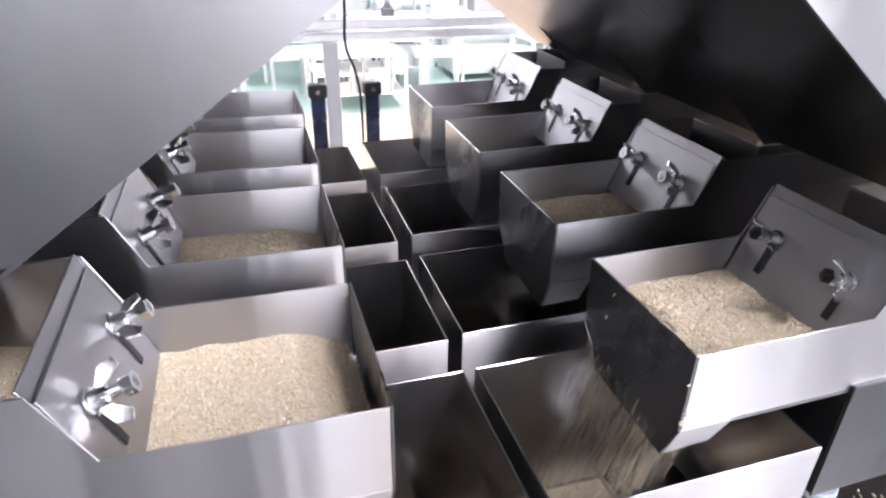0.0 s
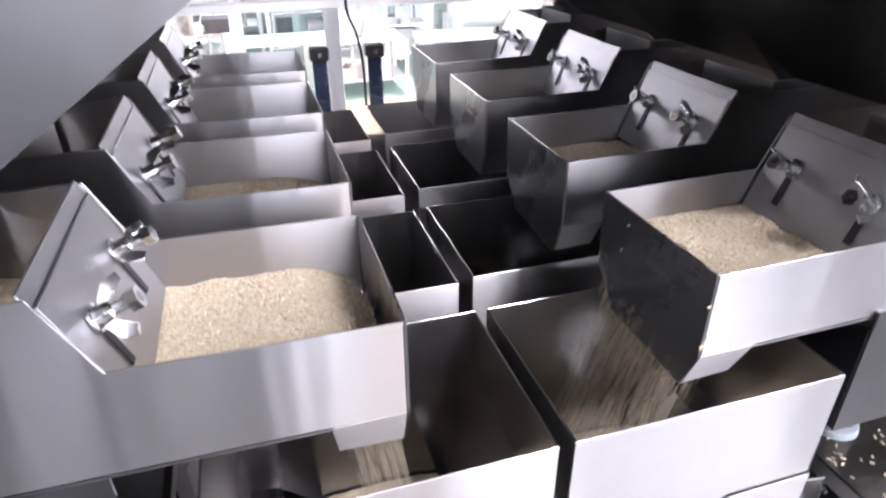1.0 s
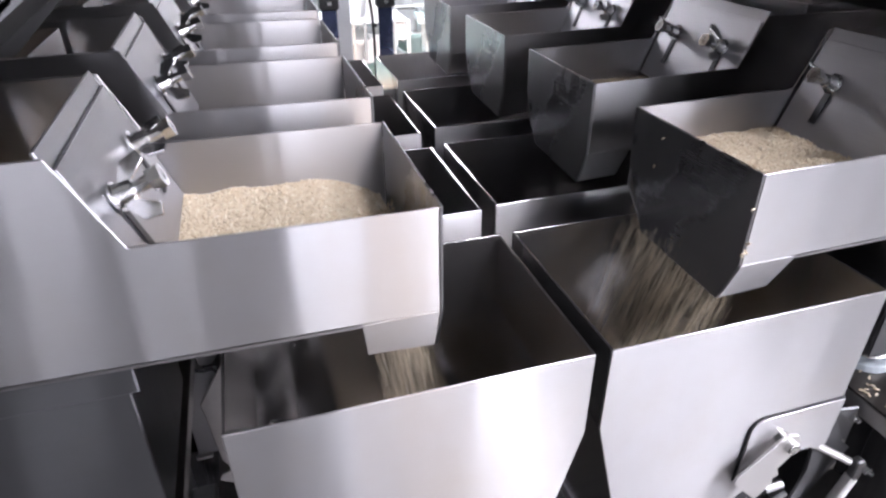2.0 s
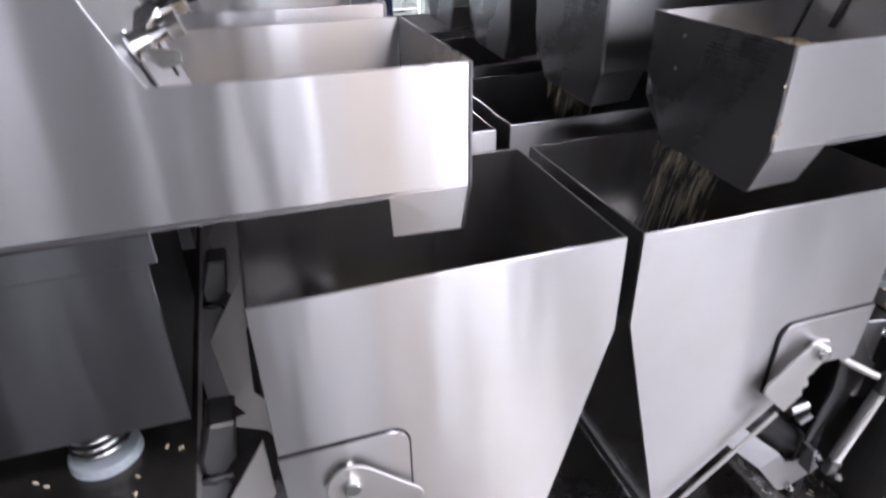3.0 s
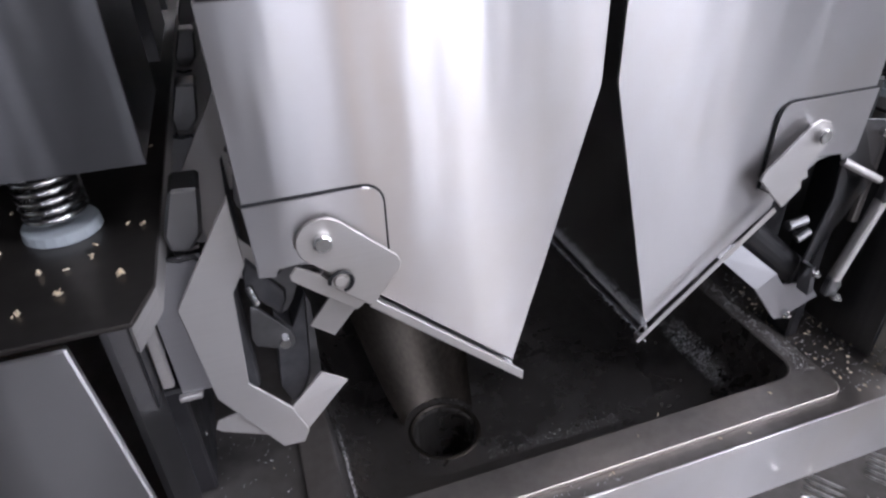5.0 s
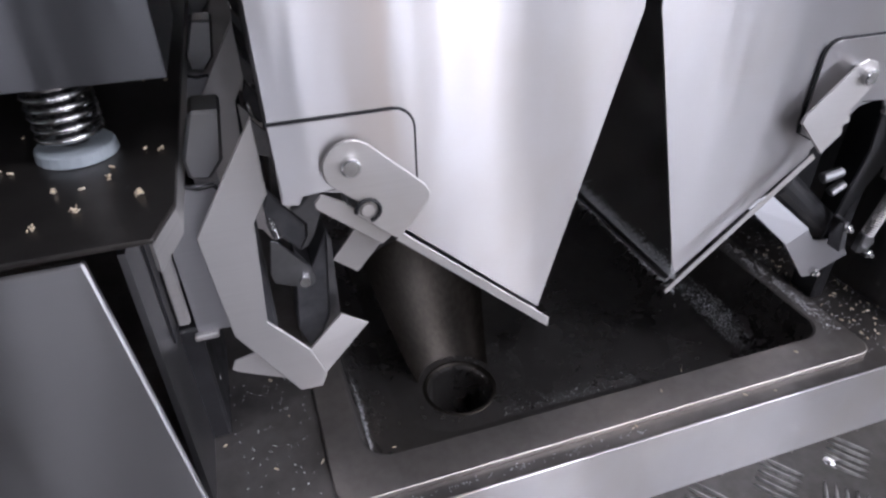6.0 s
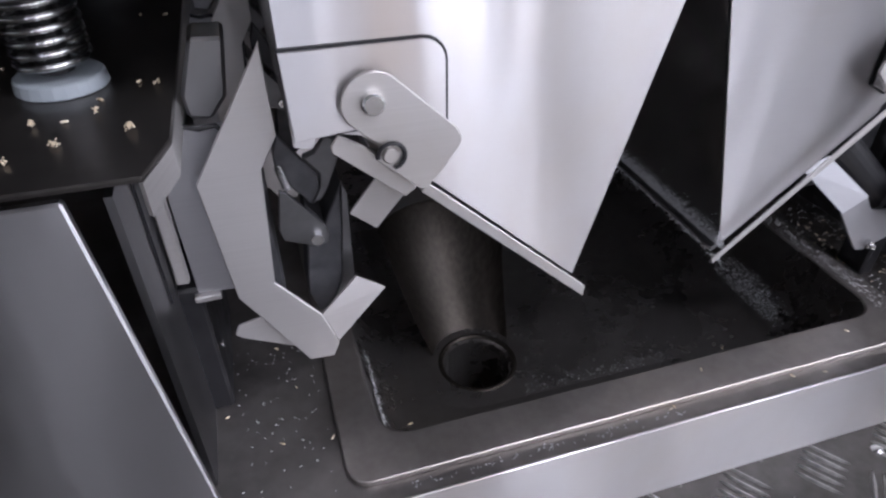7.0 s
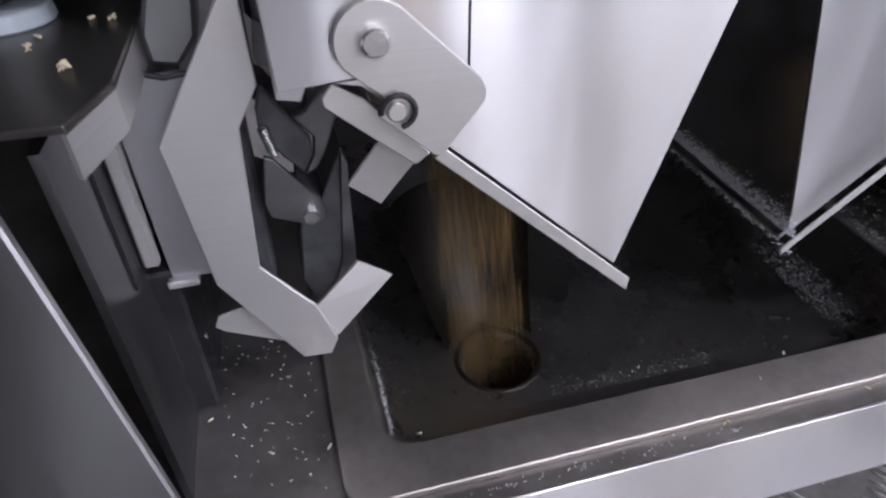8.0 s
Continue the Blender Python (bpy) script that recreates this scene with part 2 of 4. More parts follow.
# ---- hall ----
solid("floor", FLOORG, [(-6.2, 6.2, -4.2, 20.2, -0.1, 0.0)], "pale green epoxy factory hall floor", "floor")
solid("floor_zone", FLOORO, [(-5.9, 5.9, 2.5, 9.7, 0.004, 0.008)], "tan coloured painted walkway on the hall floor", "floor")
solid("ceiling", CEILM, [(-6.2, 6.2, -4.2, 20.2, 5.8, 5.9)], "grey hall ceiling", "ceiling")
solid("wall_east", WALLM, [(6.0, 6.2, -4.0, -3.4, 0, 5.8), (6.0, 6.2, -3.4, -1.6, 0, 2.2), (6.0, 6.2, -3.4, -1.6, 4.6, 5.8), (6.0, 6.2, -1.6, 20.0, 0, 5.8)], "white painted hall wall", "wall")
solid("wall_north", WALLM, [(-6.2, 6.2, 20.0, 20.2, 0, 5.8)], "white painted end wall of the hall", "wall")
solid("wall_west", WALLW, [(-6.2, -6.0, -4.0, 20.0, 0, 5.8)], "grey painted hall wall", "wall")
edges = [-6.2] + [e for wx, ww, wp, tint in WINDOWS for e in (wx - ww / 2, wx + ww / 2)] + [6.2]
solid("wall_south", WALLD, [(-6.2, 6.2, -4.2, -4.0, 0, 2.4), (-6.2, 6.2, -4.2, -4.0, 5.0, 5.8)] + [(edges[i], edges[i + 1], -4.2, -4.0, 2.4, 5.0) for i in range(0, len(edges), 2)],
      "dark grey hall wall with tall narrow window openings", "wall")
solid("backdrop", SKYGLOW, [(-7.0, 7.0, -6.1, -6.0, 0, 7), (8.0, 8.1, -6.0, 0.5, 0, 7)], "bright overcast sky outside the windows", "sky")


def window_south():
    w = thing("window_1", pose(0, -4.1, 3.7), "tall factory windows with grey frames", "window", kind="structure")
    for wx, ww, wp, tint in WINDOWS:
        bm = B()
        box(bm, wx - ww / 2, wx + ww / 2, -0.04, 0.04, -0.03, 0.03)
        part("transom", bm, GREYP, w)


window_south()


def added_window_east():
    # invented opening for the added east lamp
    w = thing("added_window", pose(6.1, -2.5, 3.4), "wide unseen window with a grey frame, added to brighten the right front sheet", "window", kind="structure")
    for y0, y1, z0, z1 in ((-0.9, 0.9, -0.03, 0.03), (-0.03, 0.03, -1.2, -0.03), (-0.03, 0.03, 0.03, 1.2)):
        bm = B()
        box(bm, -0.04, 0.04, y0, y1, z0, z1)
        part("frame_bar", bm, GREYP, w)


added_window_east()
for lx in (-2.6, 2.6):
    for ly in (4.0, 9.0, 14.0):
        f = thing("ceiling_light", pose(lx, ly, 5.76), "long white linear ceiling light out of view, switched on", "ceiling light", "hall ceiling lights")
        bm = B()
        box(bm, -0.3, 0.3, -1.9, 1.9, 0, 0.04)
        part("housing", bm, WHITE, f)
        bm = B()
        box(bm, -0.26, 0.26, -1.85, 1.85, -0.01, -0.004)
        part("diffuser", bm, GLOW, f)

# fittings made up for the two fill lamps over the rice
for lx in (1.5, 3.4):
    f = thing("ceiling_light", pose(lx, -2.5, 5.76), "long white linear ceiling light out of view, switched on", "ceiling light", "hall ceiling lights")
    bm = B()
    box(bm, -0.5, 0.5, -0.3, 0.3, 0, 0.04)
    part("housing", bm, WHITE, f)
    bm = B()
    box(bm, -0.46, 0.46, -0.26, 0.26, -0.01, -0.004)
    part("diffuser", bm, GLOW, f)

# ---- platform and machine frame ----
DECK = Z - 0.385


def platform():
    p = thing("platform", pose(0, 0, Z - 0.47), "steel checker plate platform round the weigher", "platform", kind="structure")
    bm = B()
    # unseen rear stretch added to hide the pale floor from the steel fronts
    box(bm, -3.4, 3.4, -3.96, -0.068, -0.01, 0.0)
    part("checker_plate", bm, STEEL_PLATE, p, "worn steel checker plate")
    # raised bars, near stretch as pieces
    base = B()
    outline = [(-0.0185, 0), (-0.011, -0.0016), (0.002, -0.0021), (0.012, -0.0014), (0.0185, 0.0006), (0.012, 0.0012), (0.002, 0.0013), (-0.011, 0.0010)]
    low = [base.verts.new((x, y * 1.15, 0)) for x, y in outline]
    ridge = [base.verts.new((x * 0.86, y * 0.35, 0.0019)) for x, y in outline]
    base.faces.new(ridge)
    for i in range(8):
        base.faces.new((low[i], low[(i + 1) % 8], ridge[(i + 1) % 8], ridge[i]))
    bmesh.ops.recalc_face_normals(base, faces=base.faces[:])
    me = bpy.data.meshes.new("raised_bar")
    base.to_mesh(me)
    base.free()
    me.materials.append(CHECK)
    half = 0.039
    for i in range(-2, 12):
        for j in range(-1, 4):
            if (i + j) % 2 == 0 and (i % 2 == j % 2):
                ang = -54 if i % 2 == 0 else 48
                cx, cy = 0.075 + i * half, -0.090 - j * half
                for k in (-2, -1, 0, 1, 2):
                    off = k * 0.0086
                    px, py = cx - off * math.sin(radians(ang)), cy + off * math.cos(radians(ang))
                    if py > -0.082 and abs(k) == 2 and j < 0:
                        continue
                    o = new("raised_bar", me)
                    o.parent = p
                    o.matrix_local = pose(px, py, 0, 0, 0, ang)
    bm = B()
    rod(bm, (0.21, -0.09, 0.0), (0.21, -0.09, 0.002), 0.0055, 14, 0.005)
    rod(bm, (0.21, -0.09, 0.002), (0.21, -0.09, 0.0042), 0.0042, 14, 0.0025)
    part("rivet", bm, CHROME, p, "small plated rivet head")


def rounded(x0, x1, y0, y1, r, z, n=6, side=10):
    corner = []
    for cx, cy, a in ((x1 - r, y1 - r, 0), (x0 + r, y1 - r, 90), (x0 + r, y0 + r, 180), (x1 - r, y0 + r, 270)):
        corner.append([(x, y, z) for x, y in arc(cx, cy, r, a, a + 90, n)])
    pts = []
    for i, c in enumerate(corner):
        p, q = c[-1], corner[(i + 1) % 4][0]
        pts += c + [tuple(p[k] + (q[k] - p[k]) * j / side for k in range(3)) for j in range(1, side)]
    return pts


def deck():
    d = thing("machine_deck", pose(0, 0, DECK), "stained stainless deck sheet with a sunken collecting trough", "machine deck", kind="structure")
    # deck sheet with opening, lofted from its outline to the trough
    n = 6
    bm = B()
    outer = rounded(-0.9, 0.9, -0.066, 1.1, 0.001, 0.0, n)
    inner = rounded(-0.215, 0.255, -0.03, 0.9, 0.022, 0.0, n)
    low = rounded(-0.9, 0.9, -0.066, 1.1, 0.001, -0.085, n)
    loft(bm, [low, outer, inner])
    part("deck_sheet", bm, STEEL_DECK, d)
    bm = B()
    loft(bm, [rounded(-0.229, 0.265, -0.052, 0.91, 0.016, 0.0005, n), rounded(-0.229, 0.265, -0.052, 0.91, 0.016, 0.0045, n), rounded(-0.228, 0.264, -0.051, 0.909, 0.015, 0.0052, n),
              rounded(-0.202, 0.242, -0.020, 0.88, 0.024, 0.0052, n), rounded(-0.2005, 0.2405, -0.0185, 0.878, 0.024, 0.004, n)])
    part("trough_rim", bm, STEEL_RIM, d, "flat welded rim with rounded corners")
    bm = B()
    loft(bm, [rounded(-0.2005, 0.2405, -0.0185, 0.878, 0.024, 0.004, n), rounded(-0.198, 0.237, -0.014, 0.872, 0.028, -0.012, n), rounded(-0.194, 0.230, -0.004, 0.866, 0.034, -0.04, n),
              rounded(-0.186, 0.214, 0.014, 0.855, 0.045, -0.066, n), rounded(-0.172, 0.194, 0.034, 0.838, 0.055, -0.08, n), rounded(-0.15, 0.17, 0.055, 0.82, 0.06, -0.085, n)])
    part("trough", bm, STEEL_TROUGH, d, "deep stained collecting trough", smooth=True)
    # trough floor with the outlet hole
    hx, hy, hr = -0.080, 0.110, 0.0345
    fl = rounded(-0.15, 0.17, 0.055, 0.82, 0.06, -0.085, n)
    order = []
    for p in fl:
        w = math.atan2(p[1] - hy, p[0] - hx)
        order.append((hx + hr * math.cos(w), hy + hr * math.sin(w)))
    bm = B()
    loft(bm, [fl, [(x, y, -0.0855) for x, y in order], [(hx + (x - hx) * 0.94, hy + (y - hy) * 0.94, -0.09) for x, y in order],
              [(hx + (x - hx) * 0.92, hy + (y - hy) * 0.92, -0.3) for x, y in order]], cap=True)
    part("outlet", bm, STEEL_TROUGH, d, "trough floor with round outlet pipe")
    bm = B()
    loft(bm, [[(x, y, h) for x, y in arc(hx, hy, r, 0, 354, 59)] for r, h in ((hr + 0.0045, -0.0853), (hr + 0.0038, -0.0842), (hr + 0.0006, -0.0842), (hr - 0.0006, -0.0862), (hr - 0.001, -0.094))])
    part("outlet_rim", bm, STEEL_FUNNEL, d, "dark steel rim of the outlet", smooth=True)
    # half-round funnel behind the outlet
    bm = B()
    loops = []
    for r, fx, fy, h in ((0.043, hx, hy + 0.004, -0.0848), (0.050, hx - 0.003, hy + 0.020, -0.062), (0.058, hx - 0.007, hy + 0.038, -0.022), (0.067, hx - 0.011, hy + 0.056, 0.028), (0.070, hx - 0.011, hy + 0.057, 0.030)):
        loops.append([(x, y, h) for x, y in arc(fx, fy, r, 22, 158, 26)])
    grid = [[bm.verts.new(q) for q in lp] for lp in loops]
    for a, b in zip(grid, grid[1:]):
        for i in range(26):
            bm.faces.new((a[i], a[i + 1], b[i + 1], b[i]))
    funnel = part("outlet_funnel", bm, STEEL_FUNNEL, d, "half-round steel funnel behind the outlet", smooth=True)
    bm = B()
    rod(bm, (hx + 0.010, hy + 0.1155, 0.018), (hx + 0.034, hy + 0.108, 0.018), 0.0012, 6)
    part("weld_seam", bm, STEEL_TROUGH, funnel)
    # added panel, hidden from the camera, stops hall light reaching the trough
    bm = B()
    box(bm, -0.9, 0.9, 0.915, 0.918, 0.001, 0.30)
    part("rear_light_block", bm, STEEL_DECK, d, "unseen dark panel added to block hall light at the rear", 0.0006)
    bm = B()
    box(bm, -0.9, 0.9, -0.0685, -0.0665, -0.085, 0.001)
    part("front_lip", bm, STEEL, d, "bright bent steel front lip", 0.0006)


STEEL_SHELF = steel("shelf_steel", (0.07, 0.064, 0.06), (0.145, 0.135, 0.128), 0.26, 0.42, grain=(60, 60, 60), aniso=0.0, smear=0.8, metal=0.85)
STEEL_RIM = steel("rim_steel", (0.34, 0.315, 0.30), (0.5, 0.47, 0.45), 0.42, 0.56, grain=(120, 120, 120), aniso=0.0, smear=0.6)
STEEL_PLATE = steel("checker_steel", (0.06, 0.058, 0.055), (0.15, 0.145, 0.14), 0.35, 0.55, grain=(90, 90, 90), aniso=0.0, smear=0.6)
STEEL_TROUGH = steel("trough_steel", (0.25, 0.237, 0.23), (0.37, 0.353, 0.345), 0.22, 0.36, grain=(90, 90, 90), aniso=0.0, smear=0.7, metal=0.9)
# much darker than the trough steel around it
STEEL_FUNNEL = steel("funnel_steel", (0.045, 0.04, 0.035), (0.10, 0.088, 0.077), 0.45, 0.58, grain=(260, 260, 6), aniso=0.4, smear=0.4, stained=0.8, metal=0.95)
CHECK = plain("checker_bar_steel", (0.36, 0.35, 0.34), (0.55, 0.54, 0.53), 0.38, 1.0, 300)
platform()
deck()


# ---- vibratory pans ----
def nut(bm, c, d, r, h):
    rod(bm, Vector(c), Vector(c) + d * h, r, 6)


def pan(s, m, group):
    """One feeder pan; s = -1 discharges to the right, +1 to the left. Local x runs from the lip outwards."""
    W, T = 0.144, 0.0016
    p = thing("feeder_pan", m, "brushed steel vibratory feeder pan with sloping gate plate", "feeder pan", group)
    out = [(0, 0), (0.152, 0.002), (0.174, 0.049), (0.46, 0.046), (0.46, -0.062), (0, -0.067)]
    for nm, y in (("side_wall", 0.0), ("side_wall", W - T)):
        bm = B()
        prism(bm, [(s * x, z) for x, z in out], "y", y, y + T)
        part(nm, bm, STEEL, p, bevel=0.0004)
    bm = B()
    prism(bm, [(s * 0.045, -0.0672), (s * 0.46, -0.0622), (s * 0.46, -0.064), (s * 0.045, -0.069)], "y", 0.0, W)
    part("base", bm, STEEL_PAN, p)
    # chute end: end wall and two inward flanges
    bm = B()
    prism(bm, [(0.0, 0.0005), (W, 0.0005), (W - 0.002, -0.047), (W - 0.032, -0.098), (0.013, -0.102), (0.0, -0.067)], "x", -s * 0.0005, -s * 0.0022)
    part("end_wall", bm, STEEL_END, p, bevel=0.0004)
    bm = B()
    sheet(bm, [(0, 0.0, -0.0675), (s * 0.046, 0.0, -0.0675), (s * 0.042, 0.013, -0.1), (0, 0.013, -0.102)], s * 0.0016)
    part("chute_flange", bm, STEEL, p, bevel=0.0003)
    bm = B()
    sheet(bm, [(0, W, -0.0675), (s * 0.046, W, -0.0675), (s * 0.04, W - 0.03, -0.098), (0, W - 0.03, -0.098)], -s * 0.0016)
    part("chute_flange", bm, STEEL_PAN, p, bevel=0.0003)
    # gate: fixed plate, sliding plate, slots, bolts with wing nuts
    def g(t, off=0.0):
        """Point on the gate: t metres up the slope from its lower edge, off metres towards the lip."""
        ux, uz = 0.365, 0.931
        return (0.1435 + ux * t - uz * off, -0.030 + uz * t + ux * off)
    gate = B()
    prism(gate, [(s * x, z) for x, z in (g(0.0, -0.0015), g(0.0885, -0.0015), g(0.0885, -0.0032), g(0.0, -0.0032))], "y", 0.0019, W - 0.0019)
    gate = part("gate_plate", gate, STEEL_GATE, p, "fixed sloping gate plate", 0.0004)
    bm = B()
    prism(bm, [(s * x, z) for x, z in (g(-0.006, 0.001), g(0.078, 0.001), g(0.078, -0.0009), g(-0.006, -0.0009))], "y", 0.0032, W - 0.0032)
    part("gate_slide", bm, STEEL_GATE, gate, "adjustable sliding plate", 0.0004)
    for y in (0.034, 0.110):
        bm = B()
        prism(bm, [(s * x, z) for x, z in (g(0.012, 0.0022), g(0.044, 0.0022), g(0.044, 0.0012), g(0.012, 0.0012))], "y", y - 0.0032, y + 0.0032)
        part("slot", bm, BLACK, gate, "dark adjusting slot", 0)
        d = Vector((-0.931 * s, 0, 0.365))
        c = g(0.046, 0.0)
        c = Vector((s * c[0], y, c[1]))
        bm = B()
        rod(bm, c, c + d * 0.028, 0.0036, 10)
        nut(bm, c + d * 0.0215, d, 0.0066, 0.0065)
        rod(bm, c + d * 0.002, c + d * 0.0035, 0.0085, 12)
        bolt = part("bolt", bm, CHROME, p, "plated clamp bolt", smooth=False)
        bm = B()
        tw = radians(50 if y < 0.05 else 20)
        a = Vector((0, math.cos(tw), 0)) + Vector((0.365 * s, 0, 0.931)) * math.sin(tw)
        rod(bm, c + d * 0.0035, c + d * 0.013, 0.0068, 10, 0.0052)
        nv = d.cross(a).normalized()
        for sg in (-1, 1):
            root, tip = c + d * 0.007 + a * sg * 0.005, c + d * 0.016 + a * sg * 0.017
            q = [root - d * 0.0035, tip - d * 0.0055, tip + d * 0.004 + a * sg * 0.002, tip + d * 0.006 - a * sg * 0.004, root + d * 0.004]
            sheet(bm, [v - nv * 0.0011 for v in q], 0.0022)
        part("wing_nut", bm, CHROME, bolt, "plated wing nut", 0.0005)
    return p


PAN_PITCH, PAN_STEP = {-1: 0.206, 1: 0.214}, {-1: 0.005, 1: 0.0}   # spacing of the pans and their small offset row by row
LZ, RZ = Z + 0.112, Z + 0.102
pans = {}
for s, x0, zz, y0, grp in ((-1, -0.100, LZ, 0.017, "left bank of feeder pans"), (1, 0.1135, RZ, 0.018, "right bank of feeder pans")):
    first = pan(s, pose(x0, y0, zz), grp)
    for k in range(1, ROWS_N):
        copy_thing(first, pose(x0 + k * PAN_STEP[s], y0 + k * PAN_PITCH[s], zz))


# ---- vibrator casings on springs, shelves ----
def casing(s, m, group):
    c = thing("vibrator_casing", m, "brushed steel vibrator casing standing on a coil spring", "vibrator casing", group)
    # local x from the inner edge outwards, z 0 = shelf top
    bm = B()
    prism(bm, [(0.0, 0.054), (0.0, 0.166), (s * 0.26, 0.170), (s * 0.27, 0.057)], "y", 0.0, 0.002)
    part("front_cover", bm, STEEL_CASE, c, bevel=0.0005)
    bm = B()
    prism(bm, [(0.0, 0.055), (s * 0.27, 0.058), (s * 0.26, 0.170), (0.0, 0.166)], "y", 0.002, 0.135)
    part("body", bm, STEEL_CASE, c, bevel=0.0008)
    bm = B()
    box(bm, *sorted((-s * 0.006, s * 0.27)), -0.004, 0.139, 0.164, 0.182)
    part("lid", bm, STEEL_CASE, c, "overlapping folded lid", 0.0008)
    for x in (0.066, 0.215):
        bm = B()
        rod(bm, (s * x, 0.046, 0.0), (s * x, 0.046, 0.0075), 0.0235, 24, 0.0225)
        part("spring_seat", bm, NYLON, c, "white nylon spring seat", 0.0008)
        bm = B()
        coil(bm, (s * x, 0.046, 0.012), (s * x, 0.046, 0.056), 0.0180, 0.0021, 7.2)
        part("spring", bm, CHROME, c, "plated coil spring", smooth=True)
        bm = B()
        rod(bm, (s * x, 0.046, 0.009), (s * x, 0.046, 0.056), 0.009, 12)
        part("guide_pin", bm, BLACK, c)
    return c


for s, x0, y0, grp in ((-1, -0.2735, 0.026, "left bank of vibrators"), (1, 0.275, 0.018, "right bank of vibrators")):
    first = casing(s, pose(x0, y0, Z - 0.14), grp)
    for k in range(1, ROWS_N):
        copy_thing(first, pose(x0, y0 + k * PITCH, Z - 0.14))


def shelf(s, x_in):
    sh = thing("shelf", pose(0, 0, Z - 0.14), "dark steel shelf plate carrying the vibrators", "machine shelf", kind="structure")
    bm = B()
    prism(bm, [(s * (x_in + 0.010), -0.046), (s * x_in, -0.012), (s * x_in, 1.0), (s * 0.8, 1.0), (s * 0.8, -0.046)], "z", -0.003, 0.0)
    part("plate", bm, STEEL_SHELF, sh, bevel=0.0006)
    bm = B()
    prism(bm, [(s * (x_in + 0.0105), -0.0455), (s * (x_in + 0.0005), -0.0115), (s * (x_in + 0.0005), 1.0), (s * (x_in + 0.0025), 1.0), (s * (x_in + 0.0025), -0.0115), (s * (x_in + 0.0125), -0.0435)], "z", -0.02, -0.0035)
    part("edge_fold", bm, STEEL_DULL, sh)
    bm = B()
    prism(bm, [(s * (x_in + 0.042), -0.006), (s * 0.8, -0.006), (s * 0.8, -0.246), (s * (x_in + 0.0235), -0.246)], "y", -0.048, -0.042)
    part("front_panel", bm, STEEL, sh, "brushed steel front panel", 0.0012)
    bm = B()
    box(bm, *sorted((s * (x_in + 0.03), s * (x_in + 0.034))), -0.02, 1.0, -0.245, -0.021)
    part("inner_panel", bm, STEEL_TENT, sh, "steel side of the drive housing")
    bm = B()
    box(bm, *sorted((s * (x_in + 0.0195), s * (x_in + 0.0275))), 0.036, 0.043, -0.119, -0.021)
    part("cable_channel", bm, STEEL_DULL, sh, bevel=0.0012)
    bm = B()
    box(bm, *sorted((s * (x_in + 0.0285), s * (x_in + 0.0298))), 0.02, 0.05, -0.119, -0.021)
    part("rubber_seal", bm, BLACK, sh)
    return sh


shelf(-1, 0.282)
shelf(1, 0.296)


